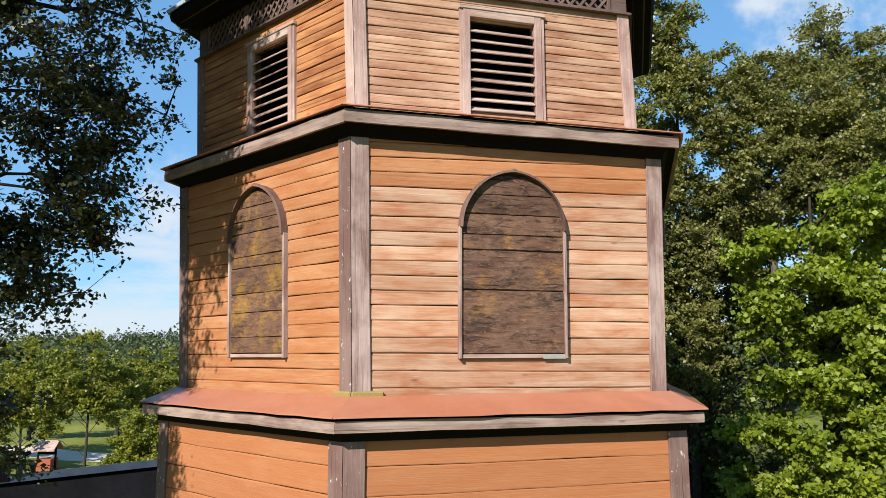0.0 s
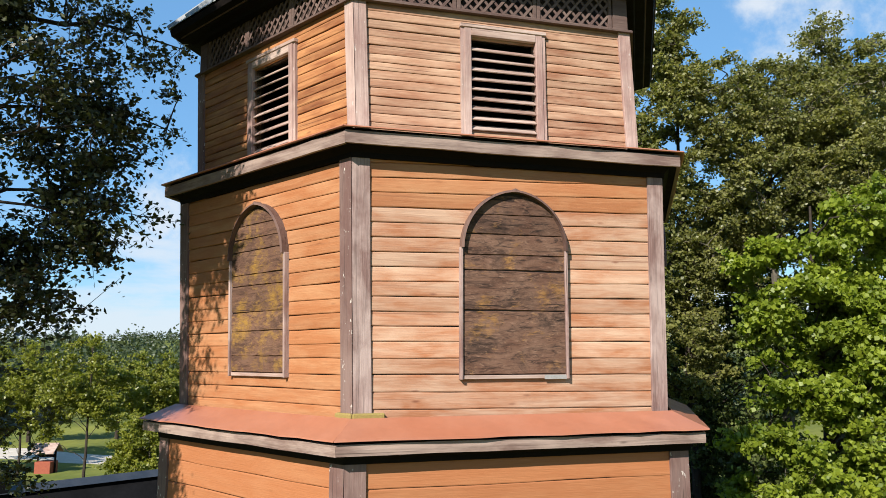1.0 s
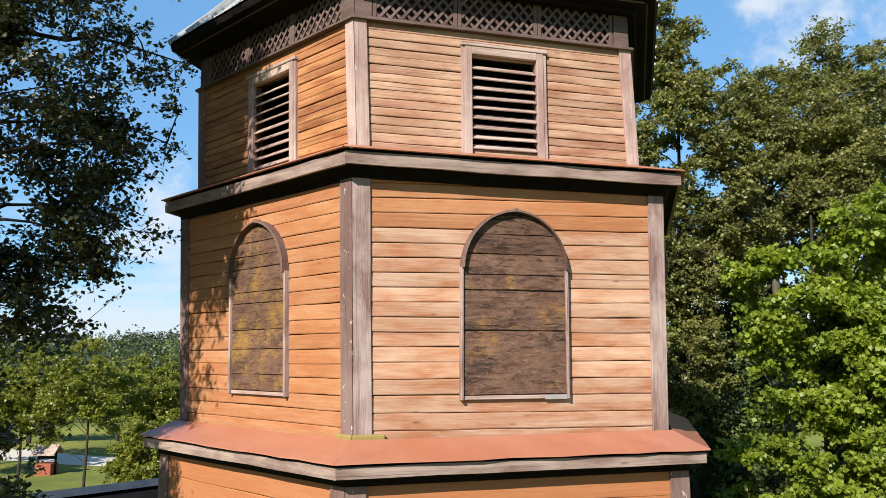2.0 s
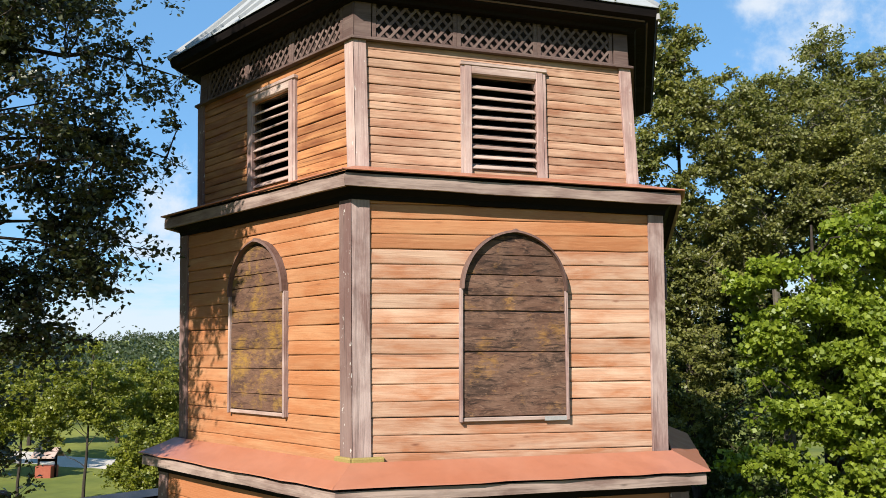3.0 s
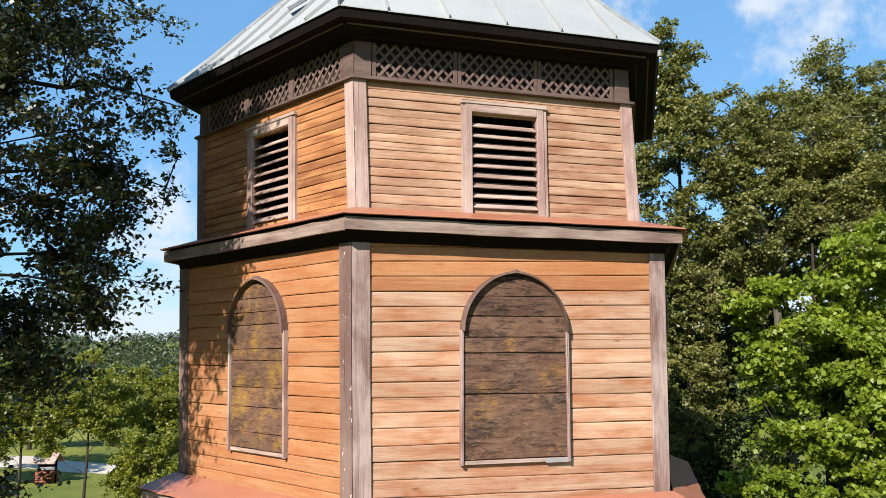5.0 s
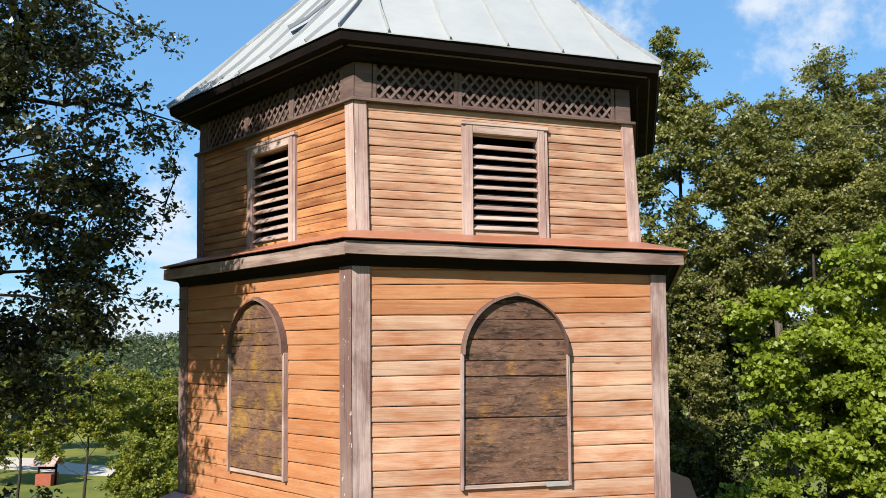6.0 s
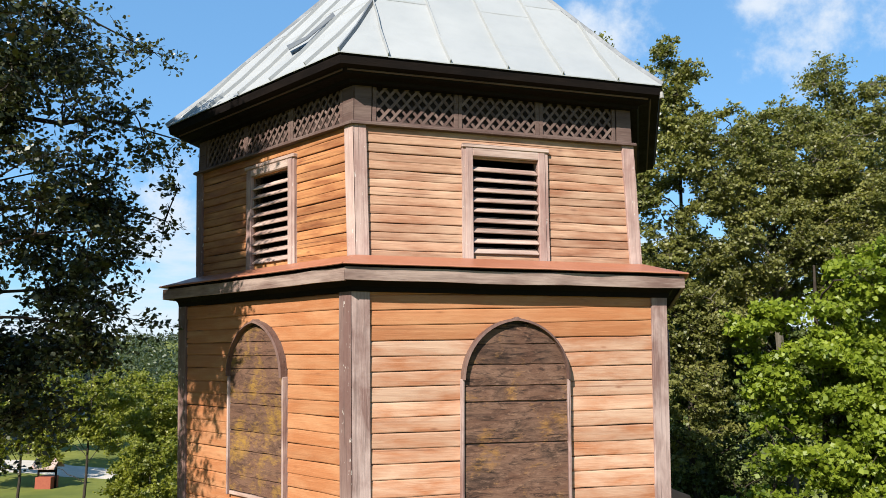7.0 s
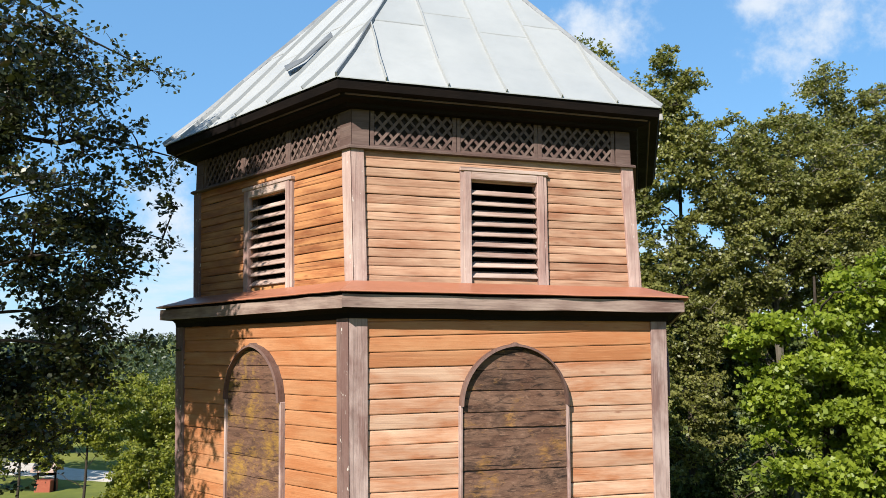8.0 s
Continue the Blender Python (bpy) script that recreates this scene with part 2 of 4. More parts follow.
MOSS = plain("mossy_wood", (0.1984, 0.1488, 0.0372), (0.2604, 0.186, 0.062), 12, 0.9, 0, 0.4)
PALETIN = plain("pale_tin_patch", (0.235, 0.225, 0.215), (0.285, 0.275, 0.262), 8, 0.85, 0.0, 0.1, 0.15)
BARK = plain("grey_brown_bark", (0.026, 0.019, 0.014), (0.050, 0.039, 0.029), 9, 0.9, 0, 0.6, 0.2)
PALEBARK = plain("grey_lichened_bark", (0.062, 0.052, 0.038), (0.11, 0.095, 0.068), 9, 0.9, 0, 0.6)
LEAF_DARK = foliage("dark_alder_leaf", (0.013, 0.020, 0.008), (0.062, 0.068, 0.017), 0.12, 0.38)
LEAF_OLIVE = foliage("olive_ash_leaf", (0.066, 0.078, 0.020), (0.215, 0.205, 0.055), 0.35)
LEAF_MAPLE = foliage("bright_maple_leaf", (0.064, 0.102, 0.009), (0.255, 0.300, 0.026), 0.40, 0.5)
LEAF_SHRUB = foliage("dark_shrub_leaf", (0.030, 0.050, 0.012), (0.095, 0.115, 0.028), 0.3)
LEAF_THUJA = foliage("yellow_green_thuja", (0.0806, 0.1178, 0.0155), (0.1612, 0.1984, 0.031), 0.3)
LEAF_WILLOW = foliage("fresh_willow_leaf", (0.070, 0.088, 0.011), (0.250, 0.250, 0.034), 0.38)
LEAF_FAR = foliage("dark_wood_leaf", (0.022, 0.034, 0.012), (0.060, 0.076, 0.026), 0.2)
# albedo cut because the roof lies in shade; the shade is in the colour
DARKROOF = plain("shade_dark_roof", (0.006, 0.006, 0.0065), (0.011, 0.011, 0.012), 2, 0.9, 0, 0.2, 0.04)
# faint blue here is the sky's sheen put into the tin's colour
RIDGETIN = plain("sky_tinted_ridge_tin", (0.040, 0.046, 0.056), (0.060, 0.066, 0.076), 4, 0.4, 0.4, 0.05)
REDPAINT = plain("red_painted_planks", (0.2232, 0.0465, 0.0217), (0.2604, 0.0682, 0.031), 6, 0.6, 0, 0.1)
GRAVEL = plain("pale_gravel", (0.42, 0.37, 0.31), (0.50, 0.45, 0.38), 1.5, 0.95, 0, 0.3, own=False)
GRASS = plain("mown_grass", (0.085, 0.105, 0.018), (0.185, 0.188, 0.034), 0.12, 0.95, 0, 0.6, 0.2, own=False)
WHITEWALL = plain("white_plaster", (0.52, 0.50, 0.47), (0.58, 0.56, 0.53), 3, 0.8, 0, 0.1)


# ---- mesh helpers ----
def part(name, bm, material, parent=None, label="", m=None):
    me = bpy.data.meshes.new(name)
    bm.to_mesh(me)
    bm.free()
    me.materials.append(material)
    ob = new(name, me)
    if parent is not None:
        ob.parent = parent
    if m is not None:
        ob.matrix_basis = m
    if label:
        ob["label"] = label
    return ob


def piece(name, verts, faces, material, parent=None, label="", m=None):
    me = bpy.data.meshes.new(name)
    me.from_pydata(verts, [], faces)
    me.update()
    me.materials.append(material)
    ob = new(name, me)
    if parent is not None:
        ob.parent = parent
    if m is not None:
        ob.matrix_basis = m
    if label:
        ob["label"] = label
    return ob


def empty(name, at=(0, 0, 0)):
    ob = new(name)
    ob.location = at
    return ob


def box(bm, size, m=Matrix()):
    return bmesh.ops.create_cube(bm, size=1, matrix=m @ Matrix.Diagonal((*size, 1)))["verts"]


def slab(bm, lo, hi, bevel=0.0):
    c = [(a + b) / 2 for a, b in zip(lo, hi)]
    vs = box(bm, [b - a for a, b in zip(lo, hi)], Matrix.Translation(c))
    if bevel:
        es = {e for v in vs for e in v.link_edges}
        bmesh.ops.bevel(bm, geom=list(es), offset=bevel, segments=1, affect="EDGES")


def loft(sections, close=True):
    """Faces between equal rings of points."""
    verts = [p for s in sections for p in s]
    n, faces = len(sections[0]), []
    for i in range(len(sections) - 1):
        for j in range(n):
            faces.append((i * n + j, i * n + (j + 1) % n, (i + 1) * n + (j + 1) % n, (i + 1) * n + j))
    if close:
        faces += [tuple(range(n))[::-1], tuple((len(sections) - 1) * n + j for j in range(n))]
    return verts, faces


# ---- the bell tower ----
PHI = radians(-103.98)          # bearing of the corner nearest to the camera
rng = random.Random(5)
tower = tagged(empty("bell_tower"), "three-storey hexagonal wooden bell tower with weathered orange cladding", "bell tower")


def corner(ring, k):
    r, z, ox, oy = ring
    a = PHI + (k - 1) * math.pi / 3
    return Vector((ox + r * math.cos(a), oy + r * math.sin(a), z + LIFT))


class Side:
    """One flat side between two rings: x along it, y inwards, z up the slope."""

    def __init__(self, low, high, k):
        a, b, c, d = corner(low, k), corner(low, k + 1), corner(high, k + 1), corner(high, k)
        self.u = (b - a).normalized()
        mid, top = (a + b) / 2, (c + d) / 2
        w = top - mid
        w = (w - self.u * w.dot(self.u)).normalized()
        y = w.cross(self.u)
        self.h = (top - mid).dot(w)
        self.lo, self.hi = (b - a).length / 2, (c - d).length / 2
        self.shift = (top - mid).dot(self.u)
        self.m = Matrix((self.u, y, w)).transposed().to_4x4()
        self.m.translation = mid

    def left(self, z):
        t = z / self.h
        return self.shift * t - (self.lo + (self.hi - self.lo) * t)

    def right(self, z):
        t = z / self.h
        return self.shift * t + (self.lo + (self.hi - self.lo) * t)


INSET = 0.034       # cladding behind the faces of the corner boards


def wall(name, sides, openings, label):
    """The boarded core of a storey: six slabs, each with its opening cut through."""
    made = []
    for k, s in enumerate(sides):
        y0, y1 = INSET + 0.002, INSET + 0.075
        hole = openings.get(k, (-0.2, 0.2, s.h * 0.3, s.h * 0.6))
        zs = (0, hole[2], hole[3], s.h)
        verts = []
        for y in (y0, y1):
            cut = 0.02 + (y - y0) * 0.577
            for z in zs:
                verts += [(s.left(z) + cut, y, z), (hole[0], y, z), (hole[1], y, z), (s.right(z) - cut, y, z)]
        faces = []
        for i in range(3):
            for j in range(3):
                q = i * 4 + j
                if k in openings and i == j == 1:
                    faces += [(5, 6, 22, 21), (6, 10, 26, 22), (10, 9, 25, 26), (9, 5, 21, 25)]
                    continue
                faces += [(q, q + 1, q + 5, q + 4), (q + 16, q + 20, q + 21, q + 17)]
        for rim in ([0, 1, 2, 3], [3, 7, 11, 15], [15, 14, 13, 12], [12, 8, 4, 0]):
            faces += [(a, a + 16, b + 16, b) for a, b in zip(rim, rim[1:])]
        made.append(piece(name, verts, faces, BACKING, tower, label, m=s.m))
    return made


def cladding(parent, s, zs, material, hole=None, thick=0.02, zr=None):
    """Lapped boards, one by one, in rows between the heights zs."""
    zr = zr or zs
    for z0, z1, r0, r1 in zip(zs, zs[1:], zr, zr[1:]):
        zm = (z0 + z1 + r0 + r1) / 4
        runs = [(None, None)]
        if hole and zm > hole[2] and zm < hole[3]:
            runs = [(None, hole[0]), (hole[1], None)]
        for xa, xb in runs:
            out = thick * rng.uniform(0.88, 1.12)
            dz = rng.uniform(-0.0022, 0.0022)
            secs = []
            x_lo, x_hi = (s.left(zm) + 0.012 if xa is None else xa), (s.right(zm) - 0.012 if xb is None else xb)
            steps = max(2, round((x_hi - x_lo) / 0.32))
            for step in range(steps + 1):
                x = x_lo + (x_hi - x_lo) * step / steps
                e = dz + rng.uniform(-0.0042, 0.0042)
                y = INSET
                t = (x - s.left(zm)) / (s.right(zm) - s.left(zm))
                a, b = z0 + (r0 - z0) * t + e, z1 + (r1 - z1) * t + e
                secs.append([(x, y, a), (x, y - out * 0.86, a + 0.002), (x, y - out, a + 0.008), (x, y - out * 0.93, (a + b) / 2),
                             (x, y - out * 0.78, b - 0.011), (x, y - out * 0.46, b - 0.002), (x, y, b)])
            v, f = loft(secs)
            piece("board", v, f, material, parent)


def rows(h, pitch, jitter, start=0.0):
    n = max(2, round((h - start) / pitch))
    z = [start + (h - start) * i / n for i in range(n + 1)]
    return [z[0]] + [a + rng.uniform(-jitter, jitter) for a in z[1:-1]] + [z[-1]]


def corner_boards(sides, width, thick, z0=0.0, z1=None, material=POST, name="corner_board"):
    """Two boards meeting in a mitre at every corner."""
    for s in sides:
        for end in (0, 1):
            top = s.h if z1 is None else z1
            secs = []
            steps = [z0 + (top - z0) * i / 6 for i in range(7)]
            drift = 0.0
            for z in steps:
                drift += rng.uniform(-0.0018, 0.0018)
                if end == 0:
                    x0, x1 = s.left(z) + 0.0035, s.left(z) + width + drift
                    ring = [(x0, 0, z), (x0 + thick * 0.577, thick, z), (x1, thick, z), (x1, 0.003, z), (x1 - 0.004, 0, z)]
                else:
                    x0, x1 = s.right(z) - 0.0015, s.right(z) - width - drift
                    ring = [(x0, 0, z), (x1 + 0.004, 0, z), (x1, 0.003, z), (x1, thick, z), (x0 - thick * 0.577, thick, z)]
                secs.append(ring)
            v, f = loft(secs)
            # side 0's left-end boards are brown to put the tree's shade in their colour
            piece(name, v, f, POSTBROWNSHADE if s is sides[0] and (material is POST or end == 0) else material, tower, m=s.m)


def skirt(top, edge, board_r, board_low, frieze, label):
    """A narrow sheet-metal roof round the tower, its fascia boards and the boards under it."""
    for k in range(6):
        s = Side(edge, top, k)
        n = 14
        line = []
        for i in range(n + 1):
            t = i / n
            x0 = s.left(0) + (s.right(0) - s.left(0)) * t
            x1 = s.left(s.h) + (s.right(s.h) - s.left(s.h)) * t
            wob = 0.0 if i in (0, n) else rng.uniform(-0.007, 0.007)
            line.append((x0, x1, wob))
        verts, faces = [], []
        for x0, x1, wob in line:
            verts += [(x0, 0.004, -0.007 + wob), (x0, -0.003, 0.0 + wob), ((x0 + x1) / 2, 0.002 + wob * 0.5, s.h / 2), (x1, 0, s.h), (x1, 0.012, s.h), (x0, 0.012, 0.004 + wob)]
        for i in range(n):
            for j in range(6):
                a, b = i * 6 + j, i * 6 + (j + 1) % 6
                faces.append((b, a, a + 6, b + 6))
        piece("skirt_roof", verts, faces, SKIRT, tower, label, m=s.m)
        f = Side((board_r, board_low, edge[2], edge[3]), (board_r, edge[1] - 0.026, edge[2], edge[3]), k)
        secs = []
        for i in range(9):
            t = i / 8
            x = f.left(0) + (f.right(0) - f.left(0)) * t
            e = rng.uniform(-0.004, 0.004)
            inn = 0.0 if 0 < i < 8 else (0.014 if i == 0 else -0.014)
            secs.append([(x, 0, e), (x, -0.002, f.h * 0.5), (x, 0, f.h + e), (x + inn, 0.024, f.h), (x + inn, 0.024, e)])
        v, fc = loft(secs)
        piece("fascia", v, fc, FASCIA, tower, m=f.m)
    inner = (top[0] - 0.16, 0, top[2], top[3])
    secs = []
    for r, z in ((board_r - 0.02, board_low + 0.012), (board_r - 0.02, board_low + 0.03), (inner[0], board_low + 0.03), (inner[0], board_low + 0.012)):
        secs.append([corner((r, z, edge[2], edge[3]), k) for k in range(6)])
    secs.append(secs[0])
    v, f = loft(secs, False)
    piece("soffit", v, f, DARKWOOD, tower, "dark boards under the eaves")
    # moulding added where the wall top lies in deep eave shade
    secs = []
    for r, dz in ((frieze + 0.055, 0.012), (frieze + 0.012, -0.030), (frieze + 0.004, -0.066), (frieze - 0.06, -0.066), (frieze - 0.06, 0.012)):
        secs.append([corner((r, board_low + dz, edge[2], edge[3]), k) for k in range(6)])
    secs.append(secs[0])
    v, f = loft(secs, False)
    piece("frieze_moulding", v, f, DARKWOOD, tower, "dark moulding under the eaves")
    # added blocker ring closes the sky gap between fascia and skirt
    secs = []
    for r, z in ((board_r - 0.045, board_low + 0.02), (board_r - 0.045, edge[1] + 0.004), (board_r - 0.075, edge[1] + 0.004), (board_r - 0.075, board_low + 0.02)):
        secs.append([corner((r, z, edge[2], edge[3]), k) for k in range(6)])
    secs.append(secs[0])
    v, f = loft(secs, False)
    piece("eave_plate", v, f, DARKWOOD, tower, "dark ring added behind the fascia to block sky")


# Rings: radius of the corners, height, and the small drift of the axis.
T1A, T1B = (2.575, -4.16, 0, 0), (2.55, -0.16, 0, 0)
T2A, T2B = (2.40, -0.01, 0, 0), (2.458, 1.905, -0.016, 0.011)
T3A, T3B = (2.285, 2.06, -0.043, 0), (2.283, 3.042, -0.079, -0.007)
LAA, LAB = (2.262, 3.055, -0.079, -0.007), (2.262, 3.42, -0.082, -0.008)
tier1 = [Side(T1A, T1B, k) for k in range(6)]
tier2 = [Side(T2A, T2B, k) for k in range(6)]
tier3 = [Side(T3A, T3B, k) for k in range(6)]
band = [Side(LAA, LAB, k) for k in range(6)]

LOUVRE = (-0.265, 0.265, 0.05, 0.80)           # opening on a side of the top storey
holes = {}
for k in range(6):
    dx = 0.05 if k == 0 else 0.003
    holes[k] = (LOUVRE[0] + dx, LOUVRE[1] + dx, LOUVRE[2], LOUVRE[3])
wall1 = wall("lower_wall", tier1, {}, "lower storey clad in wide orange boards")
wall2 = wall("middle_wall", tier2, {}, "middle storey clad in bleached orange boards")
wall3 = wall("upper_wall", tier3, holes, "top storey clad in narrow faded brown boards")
for k in range(6):
    cladding(wall1[k], tier1[k], [q + rng.uniform(-0.004, 0.004) for q in [0.0 + 0.186 * i for i in range(21)]] + [3.905, tier1[k].h], LOWER, None, 0.016)
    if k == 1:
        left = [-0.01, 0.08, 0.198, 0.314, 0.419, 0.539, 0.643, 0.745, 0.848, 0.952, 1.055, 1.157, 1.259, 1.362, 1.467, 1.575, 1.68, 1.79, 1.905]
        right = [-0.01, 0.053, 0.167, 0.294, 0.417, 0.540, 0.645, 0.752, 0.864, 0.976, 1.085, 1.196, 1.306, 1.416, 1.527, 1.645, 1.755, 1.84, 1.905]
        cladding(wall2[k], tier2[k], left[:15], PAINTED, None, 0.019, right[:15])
        cladding(wall2[k], tier2[k], left[14:], DEEPTONE, None, 0.019, right[14:])
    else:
        cladding(wall2[k], tier2[k], rows(tier2[k].h, 0.108, 0.005, -0.01), DEEPTONE if k == 0 else PAINTED, None, 0.019)
    cladding(wall3[k], tier3[k], rows(tier3[k].h, 0.064, 0.004), UPPERSIDETONE if k == 0 else UPPER, holes[k], 0.013)
corner_boards(tier1, 0.15, 0.03, 0, tier1[0].h - 0.11, POSTBROWNSHADE)
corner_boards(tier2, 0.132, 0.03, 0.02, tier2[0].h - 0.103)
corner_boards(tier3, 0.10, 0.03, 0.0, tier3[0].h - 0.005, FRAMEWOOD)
skirt((2.43, 0.015, 0, 0), (2.725, -0.103, -0.002, 0.003), 2.693, -0.203, 2.555, "salmon-red painted tin skirt roof")
skirt((2.30, 2.075, -0.043, 0), (2.635, 1.982, -0.007, 0.010), 2.600, 1.868, 2.456, "salmon-red painted tin skirt roof")

# mossy blocks under the nearest corner of the middle storey
for k, x0, x1 in ((1, -1.205, -0.98), (0, 1.03, 1.20)):
    bm = bmesh.new()
    slab(bm, (x0, -0.025, 0.012), (x1, 0.03, 0.056), 0.010)
    part("corner_block", bm, MOSS, tower, "mossy wooden block", m=tier2[k].m)


# ---- boarded arched windows of the middle storey ----
def arch_half(z, w, spring, off):
    """Half width of a slightly pointed arch at height z above its foot."""
    if z <= spring:
        return w
    r = w + off
    d = z - spring
    return max(0.0, math.sqrt(max(r * r - d * d, 0)) - off)


def boarded_window(s, cx, z0, edges, materials, seed, gaps=(0.0006, 0.0010, 0.0045), w=0.375):
    """Planks nailed over an arched opening, inside a narrow trim."""
    lr = random.Random(seed)
    spring, off = 0.930, 0.045 - (w - 0.375)
    top = spring + math.sqrt((w + off) ** 2 - off ** 2)
    base = s.m @ Matrix.Translation((cx, 0, z0))
    win = empty("boarded_window")
    win.parent, win.matrix_basis = tower, base
    win["label"] = "arched window boarded over with dark weathered planks"
    back = bmesh.new()
    outline = [(-w, 0.03), (w, 0.03)]
    for i in range(1, 24):
        z = spring + (top - spring) * math.sin(i / 24 * math.pi / 2)
        outline.append((arch_half(z, w, spring, off), z))
    outline.append((0, top))
    outline += [(-x, z) for x, z in outline[-2:1:-1]]
    fr = [back.verts.new((x, 0.006, z)) for x, z in outline]
    bk = [back.verts.new((x, 0.020, z)) for x, z in outline]
    back.faces.new(fr)
    back.faces.new(bk[::-1])
    for i in range(len(fr)):
        back.faces.new((fr[i], bk[i], bk[(i + 1) % len(fr)], fr[(i + 1) % len(fr)]))
    bmesh.ops.recalc_face_normals(back, faces=back.faces[:])
    part("backing_board", back, BACKING, win)
    for n, (a, b) in enumerate(zip(edges, edges[1:])):
        za, zb = a + lr.choice(gaps), min(b - lr.choice(gaps), top)
        tilt = lr.uniform(-0.003, 0.003)
        secs, m = [], 12
        for i in range(m + 1):
            t = -1 + 2 * i / m
            ring = []
            zs = [za, za + 0.005, za + (zb - za) * 0.5, zb - 0.005, zb]
            ys = [0.004, -0.006, -0.008, -0.006, 0.004]
            wave = lr.uniform(-0.0025, 0.0025)
            for z, y in zip(zs, ys):
                zz = z + tilt * t + (wave if 0 < i < m else 0)
                half = arch_half(max(z, za), w - 0.002, spring, off)
                ring.append((half * t, y + lr.uniform(-0.0008, 0.0008), min(zz, top - 0.002)))
            secs.append(ring)
        v, f = loft(secs)
        piece("plank", v, f, materials[n % len(materials)], win)
    # trim: two straight strips, a sill strip and a bent strip over the arch
    for sx in (-1, 1):
        bm = bmesh.new()
        slab(bm, (min(sx * w, sx * (w + 0.021)), -0.027, -0.005), (max(sx * w, sx * (w + 0.021)), 0.022, spring + 0.005), 0.004)
        part("window_trim", bm, POST, win)
    bm = bmesh.new()
    slab(bm, (-w + 0.001, -0.011, -0.002), (w - 0.001, 0.022, 0.026), 0.004)
    part("window_sill", bm, FRAMEFLAT, win)
    secs, n = [], 28
    for i in range(n + 1):
        z = spring + (top - spring) * math.sin(min(i, n - i) / (n / 2) * math.pi / 2)
        sx = -1 if i <= n / 2 else 1
        xi = sx * arch_half(z, w, spring, off)
        dirn = Vector((xi + sx * off, 0, z - spring)).normalized()
        a = Vector((xi, 0, z))
        o = a + dirn * 0.017
        if i == n // 2:
            a, o = Vector((0, 0, top)), Vector((0, 0, top + 0.028))
        secs.append([(a.x, 0.022, a.z), (a.x, -0.050, a.z), (o.x, -0.042, o.z), (o.x, 0.022, o.z)])
    v, f = loft(secs)
    piece("arch_trim", v, f, ARCHWOOD, win)
    return win


front_edges = [0.03, 0.485, 0.775, 0.885, 1.035, 1.18, 1.33]
boarded_window(tier2[1], -0.033, 0.275, front_edges, (PLANK,), 3, (0.0008, 0.0015, 0.0055), w=0.395)
side_edges = [0.03, 0.155, 0.35, 0.50, 0.71, 0.80, 0.99, 1.09, 1.20, 1.32]
boarded_window(tier2[0], 0.045, 0.285, side_edges, (LICHEN,), 4, (0.0004, 0.0006, 0.0008))
for k in (2, 3, 4, 5):
    boarded_window(tier2[k], 0.0, 0.28, side_edges, (PLANK, LICHEN, PLANK), 10 + k)
bm = bmesh.new()
slab(bm, (0.19, -0.016, 0.268), (0.385, -0.0115, 0.300), 0.0015)
part("tin_patch", bm, PALETIN, tower, "small pale tin patch on the sill", m=tier2[1].m)


# ---- louvred sound windows of the top storey ----
def louvred_window(s, hole, seed):
    lr = random.Random(seed)
    cx = (hole[0] + hole[1]) / 2
    half = (hole[1] - hole[0]) / 2
    win = empty("louvred_window")
    win.parent, win.matrix_basis = tower, s.m @ Matrix.Translation((cx, 0, 0))
    win["label"] = "louvred sound window in a pale weathered wooden frame"
    top = hole[3]
    for sx in (-1, 1):
        secs = []
        for i in range(7):
            z = 0.01 + (top + 0.085 - 0.01) * i / 6
            a, b = sx * half, sx * (half + 0.082 + lr.uniform(-0.002, 0.002))
            ring = [(a, INSET + 0.05, z), (a, -0.006, z), (a + sx * 0.004, -0.010, z), (b - sx * 0.028, -0.010, z), (b - sx * 0.026, -0.002, z), (b, -0.002, z), (b, INSET + 0.002, z)]
            secs.append(ring if sx > 0 else ring[::-1])
        v, f = loft(secs)
        piece("frame_stile", v, f, FRAMEWOOD, win)
    bm = bmesh.new()
    slab(bm, (-half, -0.012, top), (half, INSET + 0.05, top + 0.06), 0.003)
    slab(bm, (-half - 0.09, -0.018, top + 0.062), (half + 0.09, INSET, top + 0.092), 0.004)
    part("frame_head", bm, FRAMEFLAT, win)
    n = 9
    for i in range(n):
        z = 0.085 + i * (top - 0.10) / n
        bm = bmesh.new()
        tilt = 36 + lr.uniform(-3, 3)
        m = Matrix.Translation((0, 0.035, z)) @ Matrix.Rotation(radians(tilt), 4, "X") @ Matrix.Rotation(radians(lr.uniform(-0.6, 0.6)), 4, "Y")
        vs = box(bm, (half * 2 - 0.002, 0.082, 0.012), m)
        bmesh.ops.bevel(bm, geom=list({e for q in vs for e in q.link_edges}), offset=0.003, segments=1, affect="EDGES")
        part("louvre_slat", bm, FRAMEFLAT, win)


for k in range(6):
    louvred_window(tier3[k], holes[k], 20 + k)
    if k > 1:           # added blockers keep sky from showing through the far louvres
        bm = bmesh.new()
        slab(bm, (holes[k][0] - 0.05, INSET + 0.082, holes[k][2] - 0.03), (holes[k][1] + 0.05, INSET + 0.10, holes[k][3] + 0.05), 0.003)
        part("inner_shutter", bm, BACKING, tower, "unseen dark board added to stop sky showing through", m=tier3[k].m)

# ---- lattice band under the cornice ----
bm = bmesh.new()
secs = []
for r, z in ((2.235, 3.036), (2.312, 3.036), (2.312, 3.052), (2.300, 3.060), (2.235, 3.060)):
    secs.append([corner((r, z, -0.079, -0.007), k) for k in range(6)])
secs.append(secs[0])
v, f = loft(secs, False)
bm.free()
